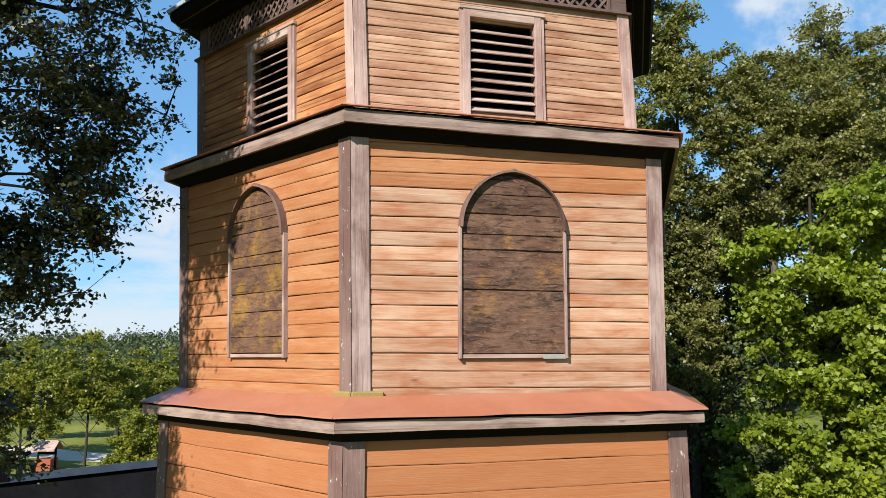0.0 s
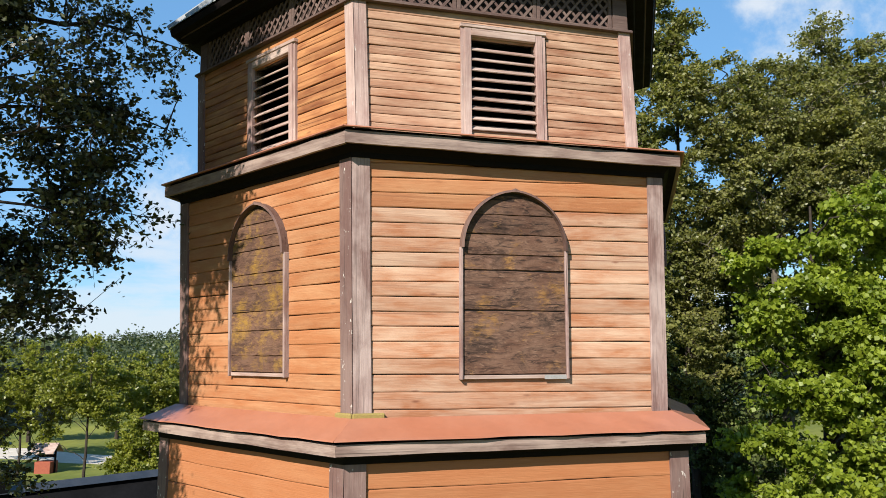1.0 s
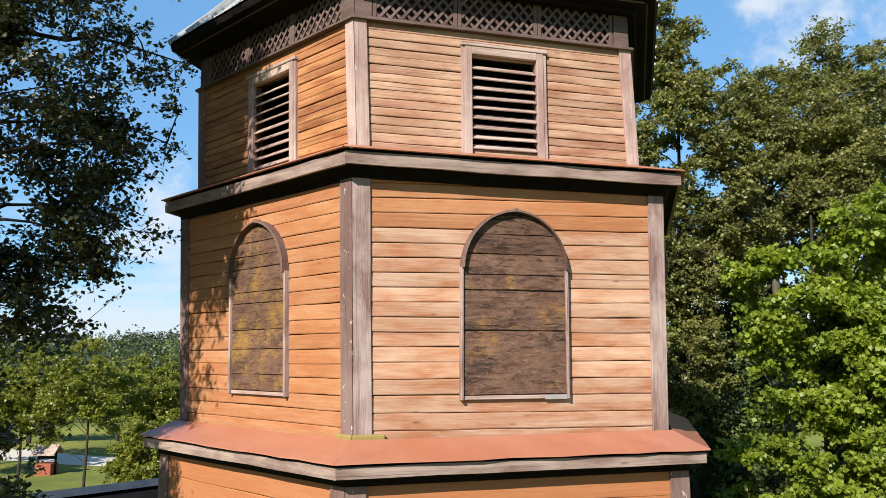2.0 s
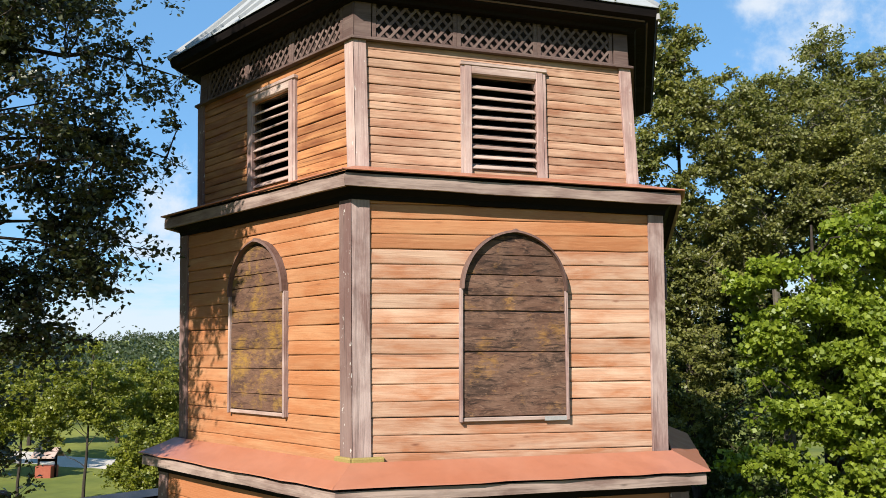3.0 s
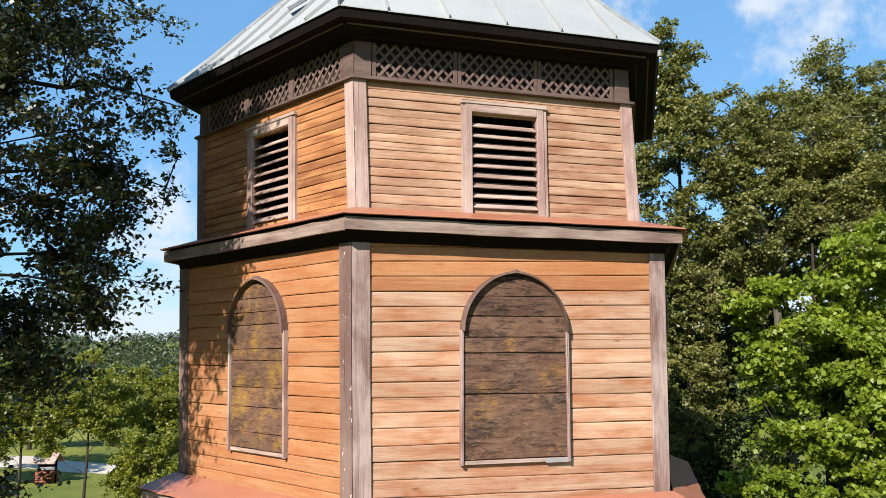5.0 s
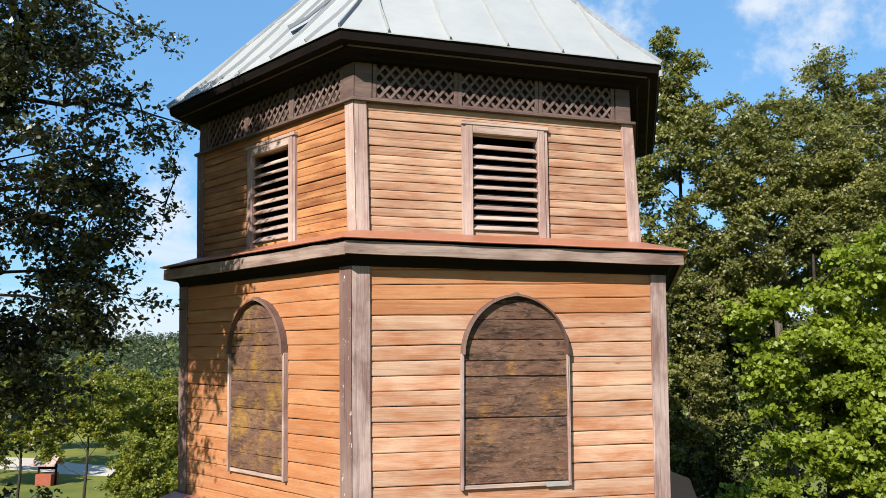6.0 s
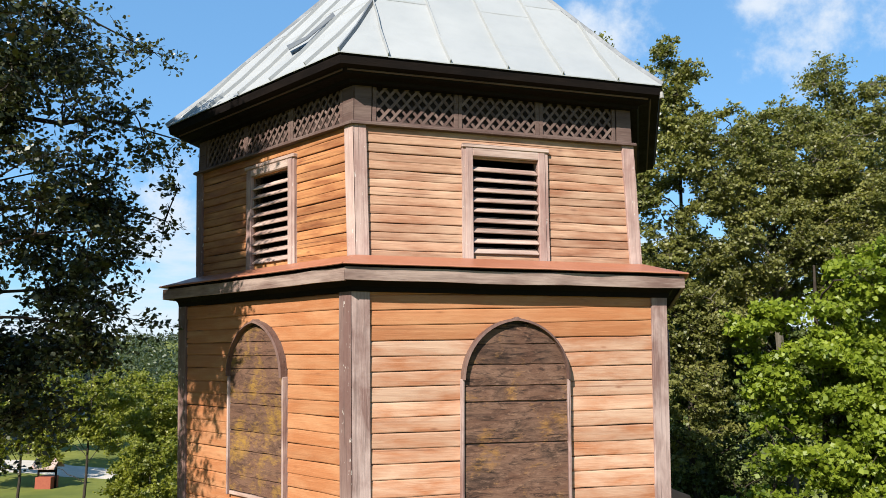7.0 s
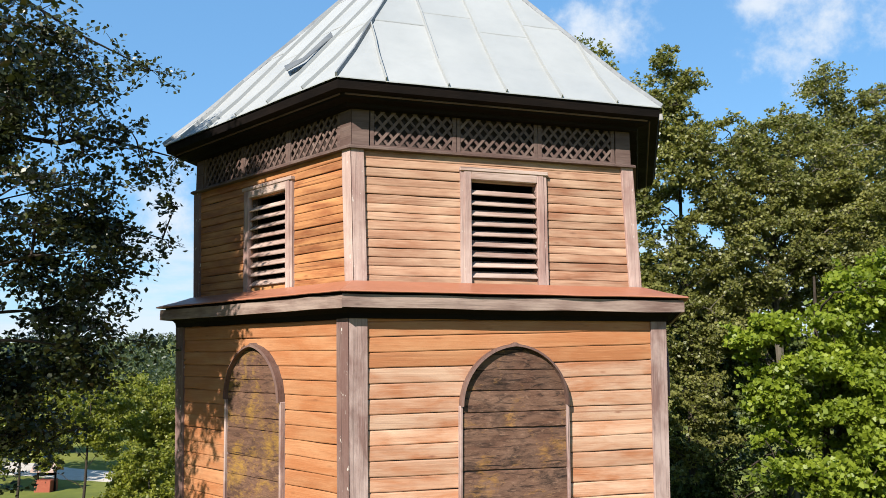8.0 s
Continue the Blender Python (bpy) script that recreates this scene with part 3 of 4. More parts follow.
piece("ledge_moulding", v, f, LATTICE, tower, "thin brown moulding below the lattice")
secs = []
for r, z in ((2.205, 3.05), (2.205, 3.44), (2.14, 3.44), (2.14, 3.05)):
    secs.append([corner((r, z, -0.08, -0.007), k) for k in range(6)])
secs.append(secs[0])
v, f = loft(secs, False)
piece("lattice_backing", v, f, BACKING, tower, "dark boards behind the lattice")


def lattice(s, x0, x1, z0, z1):
    panel = empty("lattice_panel")
    panel.parent, panel.matrix_basis = tower, s.m
    panel["label"] = "panel of crossed brown wooden slats"
    for a, b, c, d in ((x0 - 0.018, x0 + 0.012, z0, z1), (x1 - 0.012, x1 + 0.018, z0, z1)):
        bm = bmesh.new()
        slab(bm, (a, 0.000, c), (b, 0.022, d), 0.002)
        part("stile", bm, LATTICE, panel)
    bm = bmesh.new()
    slab(bm, (x0 + 0.013, 0.000, z0), (x1 - 0.013, 0.022, z0 + 0.020), 0.002)
    part("rail", bm, LATTICE, panel)
    xa, xb, za, zb = x0 + 0.01, x1 - 0.01, z0 + 0.015, z1
    slope, pitch, wid = 1.18, 0.083, 0.021
    for way in (1, -1):
        run = (zb - za) / slope
        i = 0
        start = xa - run if way > 0 else xa
        while start + i * pitch < (xb if way > 0 else xb + run):
            p = start + i * pitch + pitch * 0.4
            i += 1
            # the slat's line: x = p + way * (z - za) / slope
            t0, t1 = za, zb
            if way > 0:
                t0, t1 = max(t0, za + (xa - p) * slope), min(t1, za + (xb - p) * slope)
            else:
                t0, t1 = max(t0, za + (p - xb) * slope), min(t1, za + (p - xa) * slope)
            if t1 - t0 < 0.02:
                continue
            ax, bx = p + way * (t0 - za) / slope, p + way * (t1 - za) / slope
            ln = math.hypot(bx - ax, t1 - t0)
            ang = math.atan2(t1 - t0, bx - ax)
            bm = bmesh.new()
            box(bm, (ln, 0.007, wid * rng.uniform(0.9, 1.1)), Matrix())
            mm = s.m @ Matrix.Translation(((ax + bx) / 2, 0.007 if way > 0 else 0.0145, (t0 + t1) / 2)) @ Matrix.Rotation(-ang, 4, "Y")
            ob = part("slat", bm, LATTICE, panel)
            ob.matrix_basis = s.m.inverted() @ mm


for k, s in enumerate(band):
    w = s.lo - 0.135
    for j in range(3):
        a = -w + 2 * w * j / 3
        lattice(s, a + 0.02, a + 2 * w / 3 - 0.02, 0.006, 0.335)
    for end in (-1, 1):
        bm = bmesh.new()
        x = end * s.lo
        lo, hi = sorted((x, x - end * 0.128))
        slab(bm, (lo + (0.002 if end < 0 else 0), -0.004, 0.006), (hi - (0.002 if end > 0 else 0), 0.03, 0.36), 0.0)
        part("lattice_post", bm, LATTICE, tower, m=s.m)

# ---- cornice and tin roof ----
RX, RY = -0.083, -0.008
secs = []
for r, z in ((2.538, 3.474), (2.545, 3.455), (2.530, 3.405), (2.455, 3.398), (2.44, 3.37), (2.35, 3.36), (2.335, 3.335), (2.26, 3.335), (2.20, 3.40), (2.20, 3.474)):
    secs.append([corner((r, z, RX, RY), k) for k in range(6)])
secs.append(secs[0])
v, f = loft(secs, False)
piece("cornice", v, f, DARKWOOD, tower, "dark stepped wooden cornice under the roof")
for k in range(6):
    s = Side((2.452, 3.385, RX, RY), (2.452, 3.40, RX, RY), k)
    bm = bmesh.new()
    slab(bm, (s.left(0) + 0.02, -0.006, 0), (s.right(0) - 0.02, 0.01, 0.012), 0.002)
    part("eave_batten", bm, LATTICE, tower, m=s.m)

EAVE, KICK, PEAK = (2.56, 3.478), (2.22, 3.79), (0.0, 6.06)
roof_v = [corner((EAVE[0] - 0.02, EAVE[1] - 0.012, RX, RY), k) for k in range(6)] + [corner((KICK[0], KICK[1] - 0.02, RX, RY), k) for k in range(6)] + [Vector((RX, RY, PEAK[1] + LIFT - 0.03))]
roof_f = [(k, (k + 1) % 6, (k + 1) % 6 + 6, k + 6) for k in range(6)] + [(k + 6, (k + 1) % 6 + 6, 12) for k in range(6)] + [tuple(range(6))[::-1]]
roof = piece("roof", roof_v, roof_f, TIN, tower, "steep six-sided roof of light grey standing-seam tin")


def facet_point(k, u, s, out=0.0):
    """A point of facet k: u metres along the eave from its middle, s from 0 at the eave to 1 at the peak."""
    sk = 1 - KICK[0] / EAVE[0]
    a, b = corner((EAVE[0], 0, 0, 0), k), corner((EAVE[0], 0, 0, 0), k + 1)
    ud = (b - a).normalized()
    nd = ((a + b) / 2).copy()
    nd.z = 0
    ap = nd.length
    nd.normalize()
    if s < sk:
        z = EAVE[1] + (KICK[1] - EAVE[1]) * s / sk
        nrm = Vector((nd.x * (KICK[1] - EAVE[1]), nd.y * (KICK[1] - EAVE[1]), ap * sk)).normalized()
    else:
        z = KICK[1] + (PEAK[1] - KICK[1]) * (s - sk) / (1 - sk)
        nrm = Vector((nd.x * (PEAK[1] - KICK[1]), nd.y * (PEAK[1] - KICK[1]), ap * (1 - sk))).normalized()
    return Vector((RX, RY, LIFT + z)) + nd * ap * (1 - s) + ud * u + nrm * out


for k in range(6):
    half = EAVE[0] / 2
    sk = 1 - KICK[0] / EAVE[0]
    us = [-half, -0.93, -0.47, -0.02, 0.43, 0.89, half]
    for c, (u0, u1) in enumerate(zip(us, us[1:])):
        cap = 1 - min(abs(u0), abs(u1)) / half if u0 * u1 > 0 else 1.0
        cuts = [0.0] + [q for q in (0.30 + 0.07 * ((c + k) % 2), 0.62 + 0.06 * ((c + k) % 2)) if q < cap - 0.05] + [cap]
        for sa, sb in zip(cuts, cuts[1:]):
            stops = sorted({sa, sb} | {q for q in (sk, 1 - abs(u0) / half, 1 - abs(u1) / half, sa + (sb - sa) / 3, sa + (sb - sa) * 2 / 3) if sa < q < sb})
            lift = rng.uniform(0.000, 0.003)
            verts, faces = [], []
            for st in stops:
                lim = half * (1 - st)
                l, r = max(u0, -lim), min(u1, lim)
                l, r = min(l, lim), max(r, -lim)
                lap = 0.005 if st == sa and sa > 0 else 0.0
                verts += [facet_point(k, l, st, lift + lap), facet_point(k, (l + r) / 2, st, lift + lap + rng.uniform(-0.002, 0.003)), facet_point(k, r, st, lift + lap)]
            for i in range(len(stops) - 1):
                for j in range(2):
                    q = i * 3 + j
                    faces.append((q, q + 1, q + 4, q + 3))
            n = len(verts)
            verts += [facet_point(k, 0, 0, 0) * 0 + p - Vector((0, 0, 0.008)) for p in verts[:3]]
            faces += [(n, n + 1, 1, 0), (n + 1, n + 2, 2, 1)]
            piece("roof_sheet", [tuple(p) for p in verts], faces, TIN, roof)
    for u in us[1:-1]:
        end = 1 - abs(u) / half
        secs = []
        for i in range(8):
            st = end * i / 7
            if i == 1:
                st = min(sk, end * 0.5)
            wob = rng.uniform(-0.003, 0.003)
            secs.append([tuple(facet_point(k, u - 0.005 + wob, st, 0)), tuple(facet_point(k, u - 0.003 + wob, st, 0.028)), tuple(facet_point(k, u + 0.003 + wob, st, 0.028)), tuple(facet_point(k, u + 0.008 + wob, st, 0))])
        v, f = loft(secs)
        piece("standing_seam", v, f, TIN, roof)
    secs = []
    for i in range(8):
        st = i / 7 * 0.995 if i != 1 else sk
        a = facet_point(k, -half * (1 - st) + 0.0, st, 0.0)
        up = Vector((a.x - RX, a.y - RY, 0))
        up = (up.normalized() if up.length > 1e-6 else Vector((1, 0, 0))) * 0.6 + Vector((0, 0, 0.8))
        side = up.cross(Vector((RX, RY, LIFT + PEAK[1])) - a)
        side = side.normalized() if side.length > 1e-6 else Vector((1, 0, 0))
        secs.append([tuple(a - side * 0.010), tuple(a - side * 0.006 + up * 0.028), tuple(a + side * 0.006 + up * 0.028), tuple(a + side * 0.010)])
    v, f = loft(secs)
    piece("hip_seam", v, f, SEAM, roof)

# a loose tin flap that stands up from the roof
secs = []
for u, st, o, u2, st2, o2 in ((0.06, 0.195, 0.06, 0.25, 0.148, 0.06), (0.29, 0.205, 0.05, 0.40, 0.175, 0.05), (0.26, 0.335, 0.03, 0.385, 0.300, 0.02)):
    secs.append([tuple(facet_point(0, u, st, o)), tuple(facet_point(0, u2, st2, o2)), tuple(facet_point(0, u2, st2, o2 - 0.006)), tuple(facet_point(0, u, st, o - 0.006))])
v, f = loft(secs)
piece("tin_flap", v, f, FLAPTIN, roof, "loose dull tin flap lifted off the roof")

# a loose bit of white wire under the eave and a small insulator at the far corner
wire = bpy.data.curves.new("wire", "CURVE")
wire.dimensions, wire.bevel_depth = "3D", 0.003
sp = wire.splines.new("BEZIER")
sp.bezier_points.add(2)
w0 = corner((2.50, 3.40, RX, RY), 0)
for bp, off in zip(sp.bezier_points, ((0, 0, 0), (0.05, 0.02, -0.055), (0.13, 0.0, -0.07))):
    bp.co = w0 + Vector(off)
    bp.handle_left_type = bp.handle_right_type = "AUTO"
wire.materials.append(PALETIN)
wob = new("loose_wire", wire)
wob.parent = tower
wob["label"] = "loose bit of white wire"
bm = bmesh.new()
bmesh.ops.create_cone(bm, cap_ends=True, segments=10, radius1=0.018, radius2=0.012, depth=0.05, matrix=Matrix.Translation(corner((2.553, 3.40, RX, RY), 2)))
part("insulator", bm, PALETIN, tower, "small white insulator")


# ---- the land ----
def smooth(a, b, x):
    t = min(1.0, max(0.0, (x - a) / (b - a)))
    return t * t * (3 - 2 * t)


def ground_z(x, y):
    d = math.hypot(x, y)
    z = -2.5 * smooth(9, 42, d)
    z += 0.12 * noise.noise((x * 0.11, y * 0.11, 0)) * smooth(4, 15, d)
    z += 24 * smooth(160, 900, d) + 10 * noise.noise((x * 0.0022, y * 0.0022, 3)) * smooth(250, 900, d)
    return z


radii = [0.0] + [1.2 * 1.13 ** i for i in range(68)]
verts, faces, spokes = [], [], 96
for r in radii:
    for j in range(spokes):
        a = 2 * math.pi * j / spokes
        x, y = r * math.cos(a), r * math.sin(a)
        verts.append((x, y, ground_z(x, y)))
for i in range(len(radii) - 1):
    for j in range(spokes):
        faces.append((i * spokes + j, i * spokes + (j + 1) % spokes, (i + 1) * spokes + (j + 1) % spokes, (i + 1) * spokes + j)[::-1])
ground = piece("ground", verts, [f[::-1] for f in faces], GRASS)
tagged(ground, "sunlit mown grass sloping down to far woods", "ground", kind="structure")

# pale gravel lane beyond the trees
secs = []
for i in range(30):
    t = i / 29
    cx, cy = -60 + 58 * t, 54.5 - 9.0 * t + 1.2 * math.sin(t * 6)
    w = 3.6
    ring = []
    for o in (-w, -w * 0.4, w * 0.4, w):
        ring.append((cx - o * 0.15, cy + o, ground_z(cx - o * 0.15, cy + o) + (0.05 if abs(o) < w else -0.03)))
    secs.append(ring)
n = 4
verts = [p for r in secs for p in r]
faces = [(i * n + j, (i + 1) * n + j, (i + 1) * n + j + 1, i * n + j + 1) for i in range(len(secs) - 1) for j in range(n - 1)]
tagged(piece("road", verts, faces, GRAVEL), "pale gravel lane crossing the grass", "road", kind="structure")


# ---- trees ----
def leaves_mesh(name, pts, size, gen, lobes=False):
    """Many small folded leaves, one island each."""
    n = len(pts)
    d = gen.normal(size=(n, 3))
    d[:, 2] = d[:, 2] * 0.6 - 0.35
    d /= np.linalg.norm(d, axis=1)[:, None]
    w = np.cross(d, gen.normal(size=(n, 3)))
    w /= np.linalg.norm(w, axis=1)[:, None]
    up = np.cross(w, d)
    s = (size * gen.uniform(0.6, 1.25, n))[:, None]
    wid = 0.58 if lobes else 0.34
    v = np.empty((n, 4, 3))
    v[:, 0] = pts - d * s * 0.5
    v[:, 1] = pts + w * s * wid + up * s * 0.12
    v[:, 2] = pts + d * s * 0.55
    v[:, 3] = pts - w * s * wid + up * s * 0.12
    me = bpy.data.meshes.new(name)
    me.vertices.add(4 * n)
    me.vertices.foreach_set("co", v.ravel())
    me.loops.add(4 * n)
    me.loops.foreach_set("vertex_index", np.arange(4 * n, dtype=np.int32))
    me.polygons.add(n)
    me.polygons.foreach_set("loop_start", np.arange(0, 4 * n, 4, dtype=np.int32))
    me.update(calc_edges=True)
    return me


def tube(verts, faces, path, r0, r1, sides=5):
    base = len(verts)
    n = len(path)
    for i, p in enumerate(path):
        p = Vector(p)
        t = (Vector(path[min(i + 1, n - 1)]) - Vector(path[max(i - 1, 0)])).normalized()
        a = t.orthogonal().normalized()
        b = t.cross(a)
        r = r0 + (r1 - r0) * i / (n - 1)
        for j in range(sides):
            q = 2 * math.pi * j / sides
            verts.append(tuple(p + a * r * math.cos(q) + b * r * math.sin(q)))
    for i in range(n - 1):
        for j in range(sides):
            faces.append((base + i * sides + j, base + i * sides + (j + 1) % sides, base + (i + 1) * sides + (j + 1) % sides, base + (i + 1) * sides + j))


def tree(foot, height, lobes_of_crown, clumps, leaves, leaf_size, leaf_mat, bark, label, seed, clump_r=0.45, trunk_r=0.16, droop=0.2, broad=False, hollow=0.5, flat=0.6, gap=-0.05, name="tree"):
    """Tapered trunk, limbs to every clump of the crown, and the leaves of the clumps.
    lobes_of_crown: (x, y, z, rx, ry, rz) ellipsoids in world metres, in which the clumps lie."""
    gen = np.random.default_rng(seed)
    lr = random.Random(seed)
    fx, fy = foot
    fz = ground_z(fx, fy) - 0.1
    thing = tagged(empty(name, (fx, fy, fz)), label, "tree" if name != "bush" else "bush")
    tv, tf, bv, bf = [], [], [], []
    bend = [(0, 0)]
    for i in range(8):
        bend.append((bend[-1][0] + lr.uniform(-0.05, 0.05) * height / 8, bend[-1][1] + lr.uniform(-0.05, 0.05) * height / 8))
    axis = [(fx + bx, fy + by, fz + height * 0.93 * i / 8) for i, (bx, by) in enumerate(bend)]
    tube(tv, tf, axis, trunk_r, trunk_r * 0.12, 8)
    vol = np.array([a[3] * a[4] * a[5] for a in lobes_of_crown], float) ** 0.75
    pick = gen.choice(len(lobes_of_crown), clumps, p=vol / vol.sum())
    cents = []
    for i in pick:
        x, y, z, rx, ry, rz = lobes_of_crown[i]
        for trial in range(10):
            d = gen.normal(size=3)
            d /= np.linalg.norm(d)
            rad = (hollow + (1 - hollow) * gen.uniform() ** 0.6) * (0.90 + 0.35 * noise.noise((d[0] * 2 + seed, d[1] * 2, d[2] * 2)))
            at = Vector((x + d[0] * rx * rad, y + d[1] * ry * rad, z + d[2] * rz * rad))
            if noise.noise(at / (2.0 * clump_r) + Vector((seed, 0, 0))) > gap:
                break
        cents.append(tuple(at))
    pts = []
    per = leaves // clumps
    # the main limbs first: spread tips, each with a swaying path from the trunk
    order = sorted(range(clumps), key=lambda i: lr.random())
    tips = []
    for i in order:
        if all((Vector(cents[i]) - Vector(cents[j])).length > 2.6 * clump_r for j in tips):
            tips.append(i)
        if len(tips) >= 10 + clumps // 14:
            break
    nodes = []
    for i in tips:
        c = Vector(cents[i])
        out = math.hypot(c.x - fx, c.y - fy)
        f = min(0.96, max(0.14, (c.z - out * lr.uniform(0.35, 0.9) * (1 - droop) - fz) / (height * 0.93)))
        q = min(7, int(f * 8))
        a = Vector(axis[q]).lerp(Vector(axis[q + 1]), f * 8 - q)
        n = 9
        sway = 0.05 * (c - a).length
        limb = []
        off = Vector((0, 0, 0))
        for j in range(n + 1):
            t = j / n
            limb.append(a.lerp(c, t) + Vector((0, 0, math.sin(t * math.pi) * (0.10 + 0.25 * droop) * out)) + off * math.sin(t * math.pi))
            off += Vector((lr.uniform(-sway, sway), lr.uniform(-sway, sway), lr.uniform(-sway, sway)))
        tube(bv, bf, limb, max(0.012, trunk_r * 0.26 * (1 - 0.5 * f)), 0.006, 5)
        nodes += limb[2:]
    grid = np.array([tuple(p) for p in nodes])
    for c in cents:
        c = Vector(c)
        gap2 = ((grid - np.array(c)) ** 2 * np.array([1, 1, 1.6])).sum(1)
        a = Vector(grid[int(gap2.argmin())])
        out = (c - a).length
        sway = 0.10 * out
        mid = a.lerp(c, 0.5) + Vector((lr.uniform(-sway, sway), lr.uniform(-sway, sway), (0.05 + droop * 0.4) * out))
        path = [a, a.lerp(mid, 0.55) + Vector((lr.uniform(-sway, sway), lr.uniform(-sway, sway), 0)) * 0.5, mid, mid.lerp(c, 0.55), c]
        tube(bv, bf, path, 0.010 if trunk_r > 0.1 else 0.006, 0.003, 4)
        k = lr.uniform(0.7, 1.35) * clump_r
        twigs = 7
        for q in range(twigs):
            d = Vector((lr.gauss(0, 1), lr.gauss(0, 1), lr.gauss(0, flat) - droop)).normalized() * k * lr.uniform(0.5, 1.15)
            s = path[3].lerp(c, lr.random())
            e = s + d
            tube(bv, bf, [s, e], 0.004, 0.002, 3)
            m = max(1, per // twigs)
            tt = gen.uniform(0.15, 1.08, m)[:, None] ** 0.75
            pts.append(np.array(s)[None] + np.array(d)[None] * tt + gen.normal(size=(m, 3)) * k * np.array([0.14, 0.14, 0.10]))
    home = Matrix.Translation((-fx, -fy, -fz))
    piece("trunk", tv, tf, bark, thing, m=home)
    piece("branchwork", bv, bf, bark, thing, m=home)
    me = leaves_mesh("crown", np.concatenate(pts), leaf_size, gen, broad)
    me.materials.append(leaf_mat)
    crown = new("crown", me)
    crown.parent, crown.matrix_basis = thing, home
    crown["kind"] = "stuff"
    return thing


Z = LIFT
# big dark tree beside the tower: hanging boughs next to it, unseen shade lobes over the camera's way
boughs = [(-4.4, -1.2, Z + 3.4, 1.7, 0.9, 1.8), (-3.55, -0.75, Z + 2.5, 1.0, 0.7, 1.1), (-3.55, -0.65, Z + 3.9, 0.95, 0.8, 0.8), (-3.85, -0.7, Z + 1.30, 0.75, 0.6, 0.8), (-3.25, -0.6, Z + 1.75, 0.70, 0.6, 0.8), (-3.35, -0.6, Z + 1.15, 0.42, 0.4, 0.5), (-3.15, -0.4, Z + 3.1, 0.72, 0.6, 1.0),
          (-4.22, -0.3, Z - 0.1, 0.50, 0.5, 0.85), (-4.6, -0.3, Z + 0.4, 0.7, 0.6, 0.7), (-2.72, -0.55, Z + 1.40, 0.16, 0.16, 0.10), (-5.3, -1.6, Z + 5.6, 1.6, 1.3, 1.2), (-5.5, -1.2, Z + 1.6, 1.5, 1.2, 1.6)]
# out of view, packed six-fold to cast shade on the tower's left corner
shade_lobes = [(-3.40, -3.4, Z + 4.5, 0.80, 0.7, 0.75), (-3.32, -3.5, Z + 3.6, 0.75, 0.7, 0.65), (-3.55, -3.4, Z + 5.0, 0.70, 0.7, 0.45), (-3.95, -3.3, Z + 2.5, 0.60, 0.5, 0.70), (-4.0, -3.3, Z + 1.3, 0.50, 0.5, 0.70)]
# first extra lobe, also unseen, holds back sky light from the left
tree((-6.3, -2.3), 13.5, boughs + shade_lobes * 6 + [(-5.6, -3.6, Z + 3.2, 1.5, 1.6, 2.4), (-6.4, -3.4, Z + 6.0, 1.7, 1.6, 1.6)],
     1420, 184000, 0.056, LEAF_DARK, BARK, "large dark-leaved tree with drooping branches beside the tower", 11, 0.30, 0.26, 0.20, hollow=0.10, gap=0.02)
# trees on the other side
tree((4.5, 6.3), 11.6, [(4.15, 5.9, Z + 6.55, 0.40, 0.40, 0.85), (4.55, 5.75, Z + 5.95, 0.38, 0.38, 0.95), (3.50, 5.9, Z + 6.25, 0.36, 0.36, 0.50), (4.1, 6.0, Z + 4.7, 0.85, 0.8, 1.3), (4.2, 6.4, Z + 2.5, 0.9, 0.8, 1.5), (4.25, 6.0, Z + 0.5, 0.75, 0.6, 1.3)],
     430, 50000, 0.070, LEAF_OLIVE, BARK, "tall slender ash tree with olive-green leaves", 21, 0.24, 0.10, 0.05, gap=0.0)
tree((6.2, 6.6), 10.3, [(5.15, 5.8, Z + 4.75, 0.75, 0.6, 1.15), (6.3, 6.3, Z + 4.8, 1.2, 0.8, 1.2), (5.7, 5.9, Z + 3.4, 1.1, 0.7, 0.9), (7.0, 5.8, Z + 3.6, 1.1, 0.8, 1.2), (7.8, 6.0, Z + 4.7, 1.0, 0.8, 1.0), (5.0, 6.2, Z + 2.3, 0.8, 0.6, 0.9)],
     700, 92000, 0.066, LEAF_OLIVE, PALEBARK, "leafy ash tree with olive-green leaves", 29, 0.27, 0.16, 0.05, flat=0.4, gap=0.0)
tree((8.3, 8.7), 12.5, [(8.1, 8.5, Z + 6.7, 0.75, 0.7, 1.1), (9.4, 8.4, Z + 6.4, 0.95, 0.8, 0.95), (8.5, 8.4, Z + 5.2, 2.0, 1.2, 1.5), (7.2, 8.0, Z + 4.2, 1.6, 1.2, 1.9), (9.8, 8.2, Z + 4.0, 1.6, 1.4, 2.0), (7.4, 7.8, Z + 1.8, 1.7, 1.0, 1.6)],
     620, 80000, 0.074, LEAF_OLIVE, PALEBARK, "broad ash tree with olive-green leaves", 22, 0.30, 0.20, 0.05, gap=0.0)
tree((5.9, 4.6), 7.6, [(5.5, 3.9, Z + 1.05, 1.35, 0.8, 1.1), (6.5, 4.0, Z + 2.1, 0.95, 0.8, 0.95), (4.95, 3.95, Z + 1.75, 0.52, 0.5, 0.5), (5.4, 3.7, Z - 0.9, 1.3, 0.8, 1.2), (6.6, 3.6, Z + 0.4, 1.1, 0.9, 1.3), (4.5, 4.0, Z - 2.0, 0.75, 0.6, 0.9), (6.2, 3.4, Z - 1.8, 1.2, 0.8, 1.0)],
     620, 105000, 0.070, LEAF_MAPLE, BARK, "bright green maple tree in full sun", 23, 0.27, 0.15, 0.05, broad=True, hollow=0.40, flat=0.3, gap=0.03)
